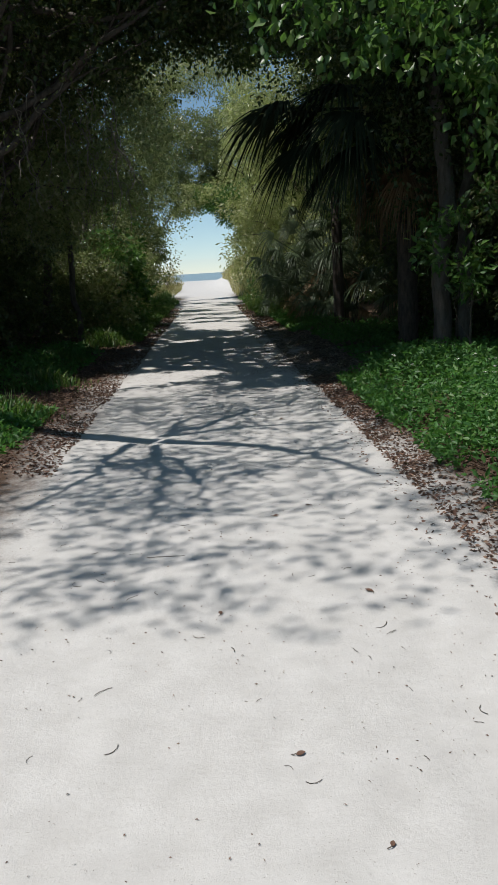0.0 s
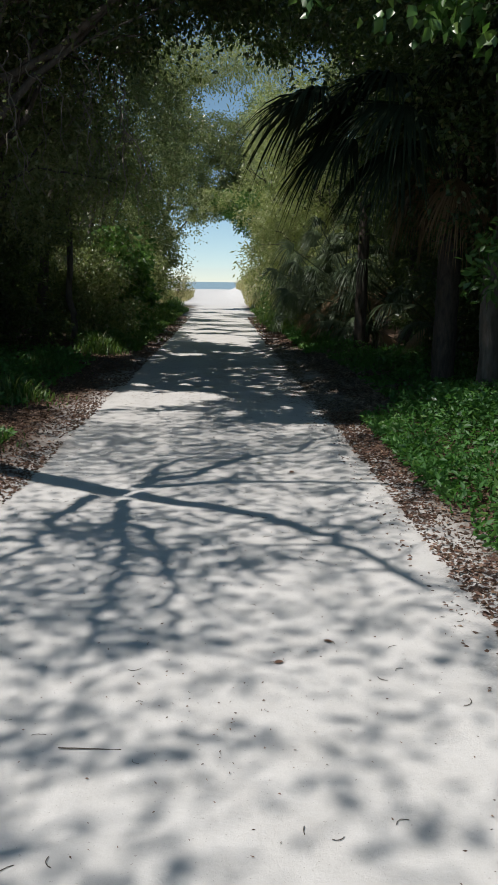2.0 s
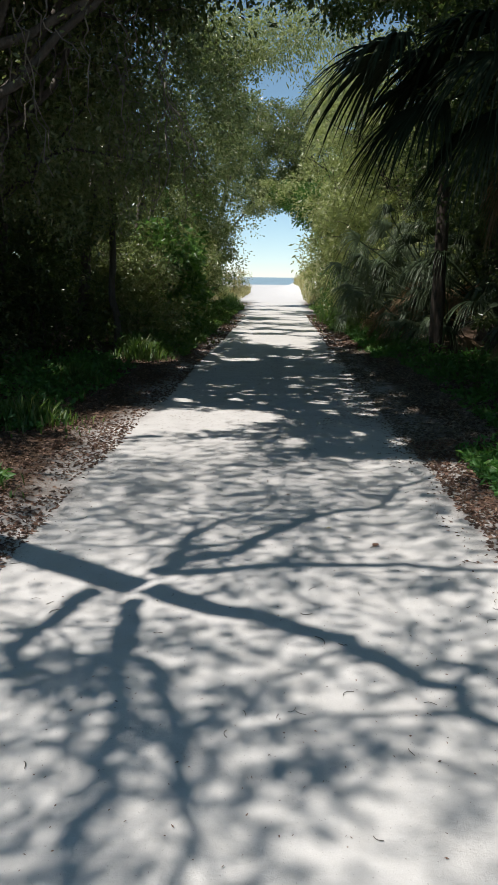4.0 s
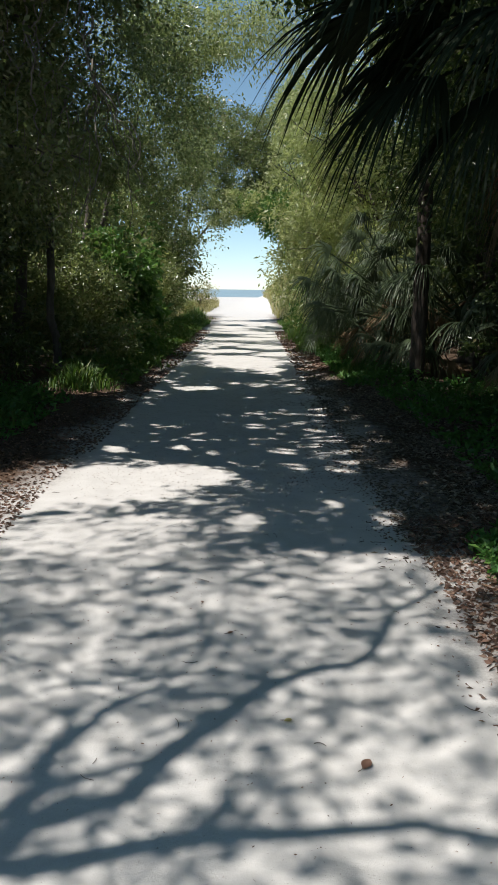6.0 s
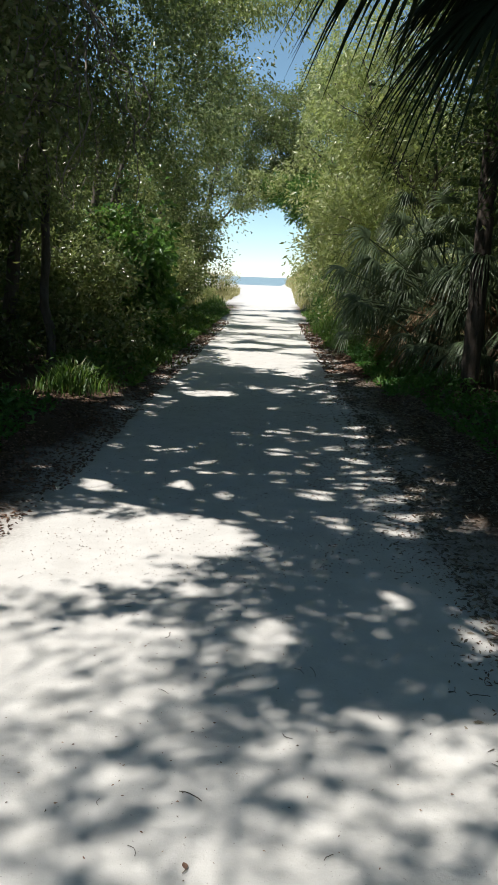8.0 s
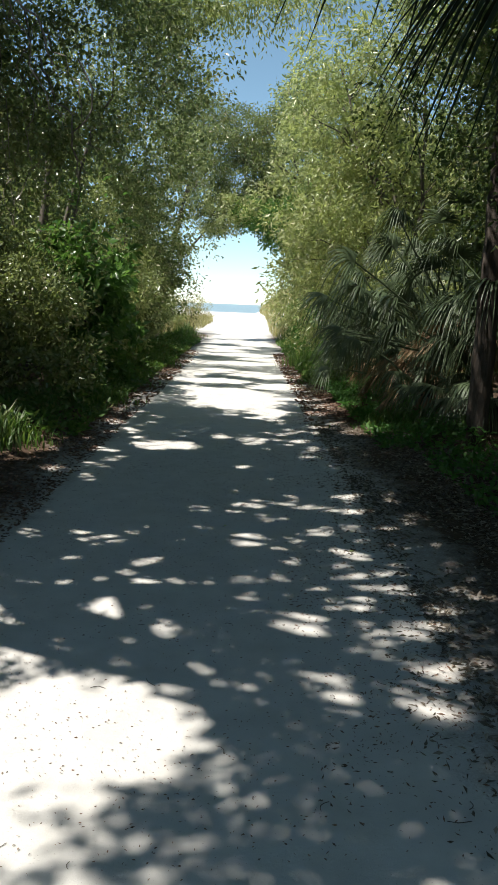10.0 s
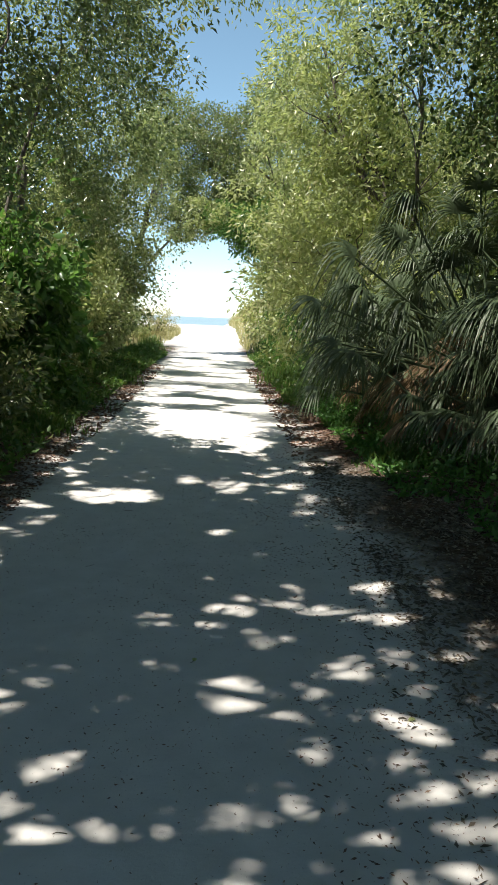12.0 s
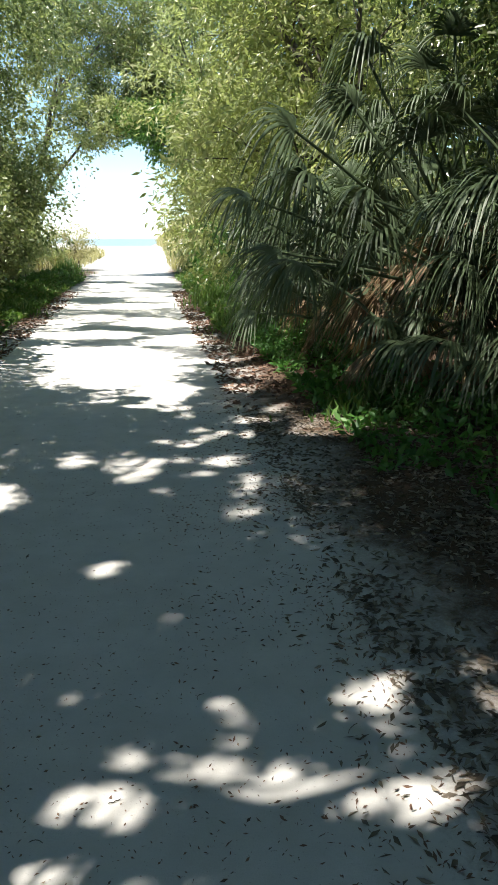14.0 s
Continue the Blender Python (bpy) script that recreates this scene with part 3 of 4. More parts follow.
# landward right
row_tree(51, 4.6, 10.6, 2.9, 6.6, 1.9, -1.7, 9, 52000, 0.07, OAK, "dark oak overhanging the flowering verge", wide=0.5, stems=2, trunk=0.13, fine=True)
row_tree(52, 4.6, 14.0, 2.2, 6.8, 1.8, -1.0, 9, 42000, 0.075, OAK, "dark oak behind the fan palm", wide=0.5)
row_tree(53, 3.9, 18.2, 3.0, 7.0, 1.7, -0.9, 9, 40000, 0.075, OAK, "dark oak above the palmetto thicket", wide=0.5)
row_tree(54, 4.4, 21.5, 2.8, 7.6, 1.7, -0.5, 8, 32000, 0.08, GREY_OAK, "grey-green oak rising behind the palmetto thicket", wide=0.5)
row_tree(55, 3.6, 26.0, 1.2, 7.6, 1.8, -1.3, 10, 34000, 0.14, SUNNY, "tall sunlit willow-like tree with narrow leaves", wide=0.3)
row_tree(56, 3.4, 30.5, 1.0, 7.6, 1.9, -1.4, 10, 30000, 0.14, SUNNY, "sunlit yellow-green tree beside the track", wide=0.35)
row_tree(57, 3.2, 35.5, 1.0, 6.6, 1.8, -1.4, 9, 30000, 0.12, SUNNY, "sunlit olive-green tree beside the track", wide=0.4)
tree(58, 3.0, 40.0, [(2.9, 39.5, 1.6, 1.2, 1.8, 1.6), (2.3, 40, 3.4, 1.1, 1.6, 1.1), (1.0, 41, 4.6, 1.1, 1.5, 0.7), (2.4, 40.5, 5.4, 1.4, 1.8, 1.0), (0.2, 41, 5.2, 0.9, 1.3, 0.6)], 24000, 0.12, BROAD, "bright green tree that arches over the end of the track", wide=0.5, group=ROW)


# undergrowth
def bush(seed, x, y, h, r, n, size, leaf, label, wide=0.5, lean=0.0, name="bush", group="bushes at the wood's edge"):
    rng = np.random.default_rng(seed * 3 + 5)
    blobs = [(x + rng.uniform(-0.4, 0.4) * r + lean * k / 4, y + rng.uniform(-0.6, 0.6) * r, h * (0.22 + 0.19 * k), r * rng.uniform(0.7, 1.0), r * rng.uniform(0.8, 1.2), h * 0.24) for k in range(4)]
    return tree(seed, x, y, blobs, n, size, leaf, label, "bush", name, 0.035, 0.22, wide, 3, 0.3, TWIG, group)


for i, (x, y, h, r, n, size, leaf, label) in enumerate((
    (-5.6, 9.6, 3.4, 1.1, 9000, 0.09, OAK, "dark bush deep in the wood's shade"),
    (-5.2, 12.2, 3.2, 1.1, 9000, 0.09, OAK, "dark bush in the hollow under the oaks"),
    (-5.0, 14.6, 3.0, 1.1, 9000, 0.09, OAK, "dark bush behind a hanging curtain of vines"),
    (-4.9, 17.0, 3.0, 1.1, 9000, 0.09, OAK, "dark bush behind a slender grey trunk"),
    (-3.8, 20.0, 2.6, 1.0, 15000, 0.09, GREY_OAK, "grey-green bush at the grassy verge"),
    (-3.15, 22.4, 3.5, 0.9, 9000, 0.17, BROAD, "broad-leaved creeper over a bush, bright green"),
    (-3.65, 24.6, 2.8, 1.1, 15000, 0.10, GREY_OAK, "green bush with dry stems below"),
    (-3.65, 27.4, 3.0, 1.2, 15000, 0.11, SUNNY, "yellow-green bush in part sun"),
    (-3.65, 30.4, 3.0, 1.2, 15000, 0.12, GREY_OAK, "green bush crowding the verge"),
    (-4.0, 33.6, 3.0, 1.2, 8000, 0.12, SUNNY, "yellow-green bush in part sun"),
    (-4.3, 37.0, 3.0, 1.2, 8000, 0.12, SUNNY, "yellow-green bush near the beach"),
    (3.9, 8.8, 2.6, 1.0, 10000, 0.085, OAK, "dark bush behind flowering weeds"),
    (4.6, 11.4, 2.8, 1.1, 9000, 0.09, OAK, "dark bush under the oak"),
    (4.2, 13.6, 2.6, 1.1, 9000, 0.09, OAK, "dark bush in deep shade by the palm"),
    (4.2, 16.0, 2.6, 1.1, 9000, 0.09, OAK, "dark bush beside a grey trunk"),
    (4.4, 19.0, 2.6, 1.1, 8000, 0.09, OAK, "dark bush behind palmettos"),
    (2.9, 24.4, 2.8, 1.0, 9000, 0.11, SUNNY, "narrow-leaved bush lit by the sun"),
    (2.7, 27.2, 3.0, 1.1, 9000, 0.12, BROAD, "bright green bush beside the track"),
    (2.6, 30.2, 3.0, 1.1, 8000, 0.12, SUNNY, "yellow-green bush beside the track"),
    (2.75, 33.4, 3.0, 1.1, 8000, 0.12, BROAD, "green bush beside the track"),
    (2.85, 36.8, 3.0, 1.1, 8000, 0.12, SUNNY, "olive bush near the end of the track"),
)):
    bush(100 + i, x, y, h, r, n, size, leaf, label)

# low growth past the arch
bush(140, -3.0, 48.5, 2.1, 0.85, 3500, 0.14, DRYGRASS, "straw-coloured dune shrub in full sun", 0.2, group="dune shrubs")
bush(141, -4.4, 47.0, 1.7, 1.1, 3500, 0.14, SUNNY, "yellow-green dune shrub in full sun", 0.3, group="dune shrubs")
bush(142, 2.7, 52.0, 1.4, 1.0, 3500, 0.14, DRYGRASS, "pale dry dune shrub in full sun", 0.2, group="dune shrubs")
bush(143, 2.6, 46.5, 1.7, 0.9, 3500, 0.14, SUNNY, "yellow-green dune shrub by the track", 0.3, group="dune shrubs")


def far_woods():
    """The depth of the wood behind the first rows, with unseen rows that block light: coarse foliage nobody could
    count.
    """
    rng = np.random.default_rng(9)
    blobs = []
    for y in np.arange(8.5, 43, 2.2):
        top = 8.4 if y < 19 else 7.0
        for x in (-6.6, -8.6):
            for z in np.arange(1.0, top, 1.9):
                blobs.append((x + rng.uniform(-0.4, 0.4), y + rng.uniform(-0.5, 0.5), z, 1.2, 1.5, 1.2))
    for y in np.arange(-2, 43, 2.2):
        for x in (6.6, 8.6):
            for z in np.arange(1.0, 7.0, 1.9):
                blobs.append((x + rng.uniform(-0.4, 0.4), y + rng.uniform(-0.5, 0.5), z, 1.2, 1.5, 1.2))
    # unseen hedge on the open left, added to cut the sky's fill light
    for y in np.arange(-9, 8, 2.4):
        for x in (-11.5, -13.5):
            for z in np.arange(1.0, 6.0, 1.9):
                blobs.append((x + rng.uniform(-0.4, 0.4), y + rng.uniform(-0.5, 0.5), z, 1.2, 1.5, 1.2))
    # unseen outer row, added to stop sun leaking into the left hollow
    for y in np.arange(6.5, 22, 2.2):
        for z in np.arange(1.0, 9.5, 1.9):
            blobs.append((-10.6 + rng.uniform(-0.4, 0.4), y + rng.uniform(-0.5, 0.5), z, 1.2, 1.5, 1.2))
    v, f = foliage(rng, blobs, 200000, 0.24, 0.4, 20, 0.55, 0.3, 0.2, np.zeros(3))
    tagged(new("woodland", mesh_of("woodland", v, f, OAK)), "dense dark woodland behind the first trees, plus unseen light-blocking rows", "woodland", kind="stuff")


far_woods()


# ---- palms ----
def fan_blade(rng, hub, ahead, up, radius, count=38, droop=0.5, width=0.05, span=2.3):
    """The pleated fan of a palm leaf: narrow blades from a hub, joined near it, tips drooping."""
    ahead = np.asarray(ahead, float) / np.linalg.norm(ahead)
    side = np.cross(ahead, up)
    side /= np.linalg.norm(side)
    nrm = np.cross(side, ahead)
    verts, faces = [np.asarray(hub, float)[None]], []
    for k in range(count):
        a = (k / (count - 1) - 0.5) * span + rng.normal(0, 0.015)
        d = ahead * math.cos(a) + side * math.sin(a)
        cross = -ahead * math.sin(a) + side * math.cos(a)
        L = radius * (0.72 + 0.28 * math.cos(a * 0.8)) * rng.uniform(0.9, 1.08)
        s = np.linspace(0, 1, 7)[:, None]
        mid = hub + d * L * s + nrm * 0.10 * L * s * (1 - s) * 2
        mid[:, 2] -= (droop * rng.uniform(0.75, 1.3) * L * s[:, 0] ** 2.6)
        w = (width * np.array([0.8, 1.0, 0.95, 0.7, 0.4, 0.04]) * 0.5)[:, None]
        mid = mid[1:]
        b = 1 + 18 * k
        verts.append(np.concatenate([mid - cross * w, mid + nrm * w * 0.6, mid + cross * w]))
        faces += [(0, b, b + 6), (0, b + 6, b + 12)]
        for r in range(5):
            for c in (0, 6):
                p, q = b + c + r, b + c + 6 + r
                faces += [(p, p + 1, q + 1), (p, q + 1, q)]
    return np.concatenate(verts), np.array(faces)


def frond(rng, parent, base, hub, radius, mat, droop=0.5, count=38, width=0.05, span=2.3, label=""):
    """One palm leaf: its fan and, under it, the stalk."""
    base, hub = np.asarray(base, float), np.asarray(hub, float)
    d = hub - base
    d = d / np.linalg.norm(d)
    up = np.array([0, 0, 1.0]) + rng.normal(0, 0.25, 3)
    fan = part("frond", mesh_of("frond", *fan_blade(rng, hub, d, up, radius, count, droop, width, span), mat), parent, label)
    line = bent(base, hub, 6, rng, 0.012, -0.05)
    part("stalk", mesh_of("stalk", *tube(line, np.linspace(0.022, 0.012, 6), 5), mat, True), fan)
    return fan


def palm_trunk(rng, h, r, lean=(0, 0)):
    pts = np.array([(lean[0] * s, lean[1] * s, -0.1 + (h + 0.1) * s) for s in np.linspace(0, 1, 36)])
    rad = r * (1 + 0.09 * (np.arange(36) % 3 == 0)) * np.linspace(1.12, 0.95, 36)
    return tube(pts, rad, 14, rng, 0.035)


def fan_palm(seed, x, y, h, r, label, leaves_at, radius=1.05, dead=8):
    rng = np.random.default_rng(seed)
    ob = thing("fan_palm", x, y, 0, label, "palm", "fan palms beside the track")
    part("trunk", mesh_of("trunk", *palm_trunk(rng, h, r), PALMBARK, True), ob)
    for k, (az, el, reach) in enumerate(leaves_at):
        d = np.array([math.cos(radians(az)) * math.cos(radians(el)), math.sin(radians(az)) * math.cos(radians(el)), math.sin(radians(el))])
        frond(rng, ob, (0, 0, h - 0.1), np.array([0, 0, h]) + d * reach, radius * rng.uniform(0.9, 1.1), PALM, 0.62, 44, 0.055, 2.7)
    for k in range(dead):
        az = 2 * math.pi * k / max(1, dead) + rng.uniform(-0.3, 0.3)
        d = np.array([math.cos(az) * 0.35, math.sin(az) * 0.35, -0.55])
        frond(rng, ob, (0, 0, h - 0.25), np.array([0, 0, h - 0.25]) + d * rng.uniform(0.8, 1.3), 0.8, DRYPALM, 0.5, 26, 0.04, 1.7, "withered brown hanging frond")
    return ob


fan_palm(61, 2.65, 11.8, 3.75, 0.14, "fan palm with shade-darkened fronds hanging over the track",
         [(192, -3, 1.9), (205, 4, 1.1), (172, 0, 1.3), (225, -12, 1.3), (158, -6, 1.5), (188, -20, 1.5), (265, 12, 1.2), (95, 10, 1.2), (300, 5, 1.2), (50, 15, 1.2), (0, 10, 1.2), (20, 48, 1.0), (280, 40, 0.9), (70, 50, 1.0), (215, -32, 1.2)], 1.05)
fan_palm(62, 2.47, 17.3, 6.6, 0.105, "tall fan palm with a grey ringed trunk by the palmettos",
         [(200, 10, 1.1), (150, 15, 1.1), (250, 0, 1.0), (100, 5, 1.1), (300, 20, 1.0), (0, 10, 1.0), (50, 15, 1.0), (190, 50, 0.9), (20, 55, 0.9)], 0.95, 0)


def palmetto(seed, x, y, label, count, size=0.62, dry=2, face=200, high=1.0):
    rng = np.random.default_rng(seed)
    ob = thing("palmetto", x, y, 0, label, "palmetto", "palmettos in the thicket")
    part("trunk", mesh_of("trunk", *tube(bent((0, 0, -0.05), (0.05, 0, 0.55 * high), 6, rng, 0.02), np.linspace(0.09, 0.06, 6), 8, rng, 0.12), PALMBARK, True), ob)
    for k in range(int(count * 1.5)):
        az = radians(face + rng.uniform(-125, 125))
        el = radians(rng.uniform(5, 78))
        reach = rng.uniform(0.7, 1.25) * high
        d = np.array([math.cos(az) * math.cos(el), math.sin(az) * math.cos(el), math.sin(el)])
        frond(rng, ob, (0, 0, 0.45 * high), np.array([0, 0, 0.5 * high]) + d * reach, size * rng.uniform(0.62, 0.95), PALMETTO, rng.uniform(0.6, 1.35), 30, 0.026, 2.8)
    for k in range(dry):
        az = radians(face + rng.uniform(-95, 95))
        d = np.array([math.cos(az) * 0.55, math.sin(az) * 0.55, -0.5])
        frond(rng, ob, (0, 0, 0.8 * high), np.array([0, 0, 0.9 * high]) + d * rng.uniform(0.5, 0.9), size * 0.9, DRYPALM, 0.35, 15, 0.026, 1.1, "withered tan frond hanging down")
    return ob


for i, (x, y, label, n, size, dry, high) in enumerate((
    (2.15, 22.2, "palmetto with a tan withered fan beside the track", 12, 0.7, 6, 1.15),
    (2.4, 20.7, "grey-green palmetto with many drooping fans", 18, 0.8, 8, 1.5),
    (2.7, 19.6, "tall grey-green palmetto with a skirt of dead fans", 18, 0.85, 10, 1.85),
    (3.3, 21.4, "tall palmetto behind the front clump", 14, 0.8, 4, 1.9),
    (2.7, 18.4, "low dark palmetto at the thicket's foot", 10, 0.75, 3, 0.85),
    (3.5, 18.6, "tall dark palmetto with a skirt of dead fans", 15, 0.8, 9, 1.8),
    (2.5, 23.8, "palmetto with pale fans in the sun", 12, 0.7, 2, 1.5),
    (1.95, 21.3, "low palmetto with ragged fans at the verge", 9, 0.6, 4, 0.9),
    (2.05, 19.5, "low palmetto with arching fans at the verge", 9, 0.65, 4, 0.95),
    (3.4, 15.2, "dark palmetto deep in the shade", 9, 0.65, 3, 1.2),
)):
    palmetto(200 + i, x + 0.3, y, label, n, size, dry, 205, high)


# ---- slender trunks and vines ----
def bole(seed, x, y, h, r, label, lean=(0.1, 0.0)):
    rng = np.random.default_rng(seed)
    line = bent((0, 0, -0.1), (lean[0], lean[1], h), 16, rng, 0.03)
    rad = np.linspace(r, r * 0.7, 16)
    rad[0] *= 1.5
    rad[1] *= 1.15
    ob = thing("slender_tree", x, y, 0, label, "tree", "slender trees at the wood's edge")
    part("trunk", mesh_of("trunk", *tube(line, rad, 10, rng, 0.05), BARK, True), ob)
    blobs = [(lean[0] + rng.normal(0, 0.4), lean[1] + rng.normal(0, 0.4), h + k * 0.5, 0.7, 0.7, 0.5) for k in range(3)]
    part("crown", mesh_of("crown", *foliage(rng, blobs, 3000, 0.09, 0.25, 20, 0.5, 0.35, 0.3, np.array([x, y, 0.0])), OAK), ob)
    return ob


bole(301, -3.6, 18.4, 4.4, 0.075, "slender grey-barked tree at the edge of the wood", (-0.1, 0.1))
bole(302, -4.3, 12.6, 4.6, 0.09, "slender dark tree in the wood's shade", (0.15, 0))
bole(303, 2.72, 10.1, 3.9, 0.13, "dark-barked tree rising from flowering weeds", (-0.1, 0.1))
bole(304, 3.0, 10.25, 3.9, 0.11, "dark-barked tree beside its twin in the weeds", (0.25, 0.1))
bole(305, -4.9, 15.2, 4.4, 0.1, "dark-barked tree in the hollow under the oaks", (0.1, 0.2))


def vines(seed, x, y, z, n, length, label, spread=(0.8, 0.8)):
    """Pale leafless vines hanging in crooked strands."""
    rng = np.random.default_rng(seed)
    ob = thing("hanging_vines", x, y, z, label, "vine", "vines hanging from the oaks")
    for k in range(n):
        a = np.array([rng.uniform(-1, 1) * spread[0], rng.uniform(-1, 1) * spread[1], rng.uniform(-0.2, 0.5)])
        L = length * rng.uniform(0.4, 1.1)
        e = a + [rng.normal(0, 0.25), rng.normal(0, 0.2), -L]
        p = bent(a, e, 14, rng, 0.045)
        part("strand", mesh_of("strand", *tube(p, np.linspace(0.008, 0.004, 14) * rng.uniform(0.7, 1.5), 5), VINE, True), ob)
    return ob


vines(401, -2.1, 13.7, 3.7, 20, 1.3, "pale dry vines hanging in crooked strands", (0.5, 0.7))
vines(402, -2.7, 16.2, 3.9, 16, 1.5, "tangle of pale dry vines in an oak", (0.7, 0.8))
vines(403, -3.4, 11.6, 3.7, 12, 1.5, "pale vines and dead twigs under a crown", (0.8, 0.8))
vines(406, -2.3, 12.0, 4.2, 14, 1.3, "pale dry vines and dead twigs high in an oak", (0.7, 0.6))
vines(404, 2.6, 13.0, 3.2, 10, 1.4, "dark thin vines hanging in the shade", (0.8, 1.0))
vines(405, -3.3, 19.6, 3.9, 12, 1.4, "thin dry vines over the creeper", (0.6, 0.8))

# broad grape-like leaves hanging into the track from above
tree(450, 3.4, 6.3, [(1.1, 6.6, 3.7, 1.0, 1.0, 0.5), (2.1, 6.9, 3.6, 0.9, 1.0, 0.7), (0.6, 7.3, 4.0, 0.8, 0.8, 0.4), (2.9, 7.5, 3.2, 0.8, 0.9, 0.9)], 4600, 0.105, BROAD, "slender tree with broad heart-shaped hanging leaves", wide=0.7, trunk=0.06, droop=1.0, group=ROW)
# small pale-leaved sapling over the flowering weeds
tree(451, 2.7, 8.9, [(2.45, 8.7, 1.5, 0.35, 0.35, 0.35), (2.6, 8.9, 2.2, 0.4, 0.4, 0.5), (2.75, 8.6, 1.2, 0.25, 0.3, 0.2)], 700, 0.1, BROAD, "young sapling with pale green leaves in the weeds", "sapling", "sapling", 0.018, 0.2, 0.5, 1, 0.3, TWIG)


# ---- low growth, litter ----
def blades(rng, at, h, lean=0.5, width=0.012):
    """Grass blades: bent two-piece strips."""
    n = len(at)
    a = rng.uniform(0, 2 * np.pi, n)
    d = np.stack([np.cos(a), np.sin(a), np.zeros(n)], 1)
    s = np.stack([-np.sin(a), np.cos(a), np.zeros(n)], 1) * width * rng.uniform(0.6, 1.4, (n, 1))
    H = (h * rng.uniform(0.5, 1.25, n))[:, None]
    l = lean * H * rng.uniform(0.2, 1.2, (n, 1))
    up = np.array([0, 0, 1.0])
    m = at + up * H * 0.62 + d * l * 0.35
    t = at + up * H * 0.92 + d * l
    v = np.stack([at - s * 0.7, at + s * 0.7, m + s, m - s, t], 1).reshape(-1, 3)
    i = np.arange(n)[:, None] * 5
    return v, np.concatenate([i + [0, 1, 2], i + [0, 2, 3], i + [3, 2, 4]], 1).reshape(-1, 3)


def stuff(name, vf, mat, label, category):
    return tagged(new(name, mesh_of(name, *vf, mat)), label, category, kind="stuff")


def scatter(rng, n, x0, x1, y0, y1, clump=0.5):
    """Ground places in a strip, gathered in patches."""
    p = np.stack([rng.uniform(x0, x1, n * 3), rng.uniform(y0, y1, n * 3), np.full(n * 3, 0.03)], 1)
    w = np.array([noise.noise((a * 1.4, b * 1.4, 5)) for a, b, _ in p])
    return p[np.argsort(-(w * clump + rng.uniform(-0.5, 0.5, n * 3)))[:n]]


R = np.random.default_rng(500)


def weeds(y0, y1, x0, x1, n, h, name, label, mat=None, size=0.075):
    p = scatter(R, n, x0, x1, y0, y1, 0.6)
    front = np.clip((p[:, 0] - x0) / 0.7, 0.2, 1.0) if x0 > 0 else np.clip((x1 - p[:, 0]) / 0.7, 0.2, 1.0)
    p[:, 2] = 0.03 + R.uniform(0, 1, n) ** 0.7 * h * front
    out = np.stack([R.normal(0, 0.7, n), R.normal(0, 0.7, n), R.uniform(0.0, 0.8, n)], 1)
    stuff(name, leaves(R, p, out, size, 0.45, 0.1, 0.4), mat or WEED, label, "weeds")


weeds(3.0, 9.4, 1.08, 3.9, 36000, 0.44, "weeds", "bright green flowering weeds along the track", None, 0.058)
weeds(9.6, 17.0, 1.7, 4.2, 9000, 0.22, "weeds", "dark green creeping weeds in the shade", None, 0.08)
weeds(17.0, 25.0, 1.35, 2.6, 8000, 0.3, "weeds", "green weeds under the palmettos", None, 0.08)
weeds(24.0, 41.0, 1.1, 2.4, 9000, 0.4, "weeds", "green verge weeds beside the bushes", GRASS, 0.12)
weeds(6.2, 8.4, -3.4, -2.3, 2200, 0.26, "weeds", "dark green weeds beside rust-brown litter", None, 0.08)
weeds(10.0, 15.5, -4.6, -2.6, 6500, 0.26, "weeds", "green weeds and seedlings under the oaks", None, 0.08)
weeds(17.0, 41.0, -3.4, -2.1, 16000, 0.32, "weeds", "green verge weeds and grass in part sun", GRASS, 0.10)


def flowers():
    """White five-petalled flowers standing out of the weeds."""
    rng = np.random.default_rng(8)
    proto = None
    for k in range(46):
        x, y = rng.uniform(1.5, 3.4), rng.uniform(4.3, 8.6)
        z = 0.34 + rng.uniform(-0.06, 0.12)
        if proto is None:
            n = 6
            a = np.arange(n) * 2 * np.pi / n
            d = np.stack([np.cos(a), np.sin(a), np.full(n, 0.25)], 1)
            v, f = leaves(np.random.default_rng(1), np.zeros((n, 3)), d, 0.03, 0.9, 0.0, 0.05)
            stem = tube([(0, 0, -0.4), (0.01, 0, -0.2), (0, 0, -0.002)], [0.003, 0.0025, 0.002], 4)
            proto = thing("flower", x, y, z, "small white wildflower on a thin green stem", "flower", "white wildflowers in the weeds")
            part("petals", mesh_of("petals", v, f, PETAL), proto)
            part("stem", mesh_of("stem", *stem, WEED), proto)
        else:
            copy_thing(proto, pose(x, y, z, rng.uniform(-20, 20), rng.uniform(-20, 20), rng.uniform(0, 360)))


flowers()


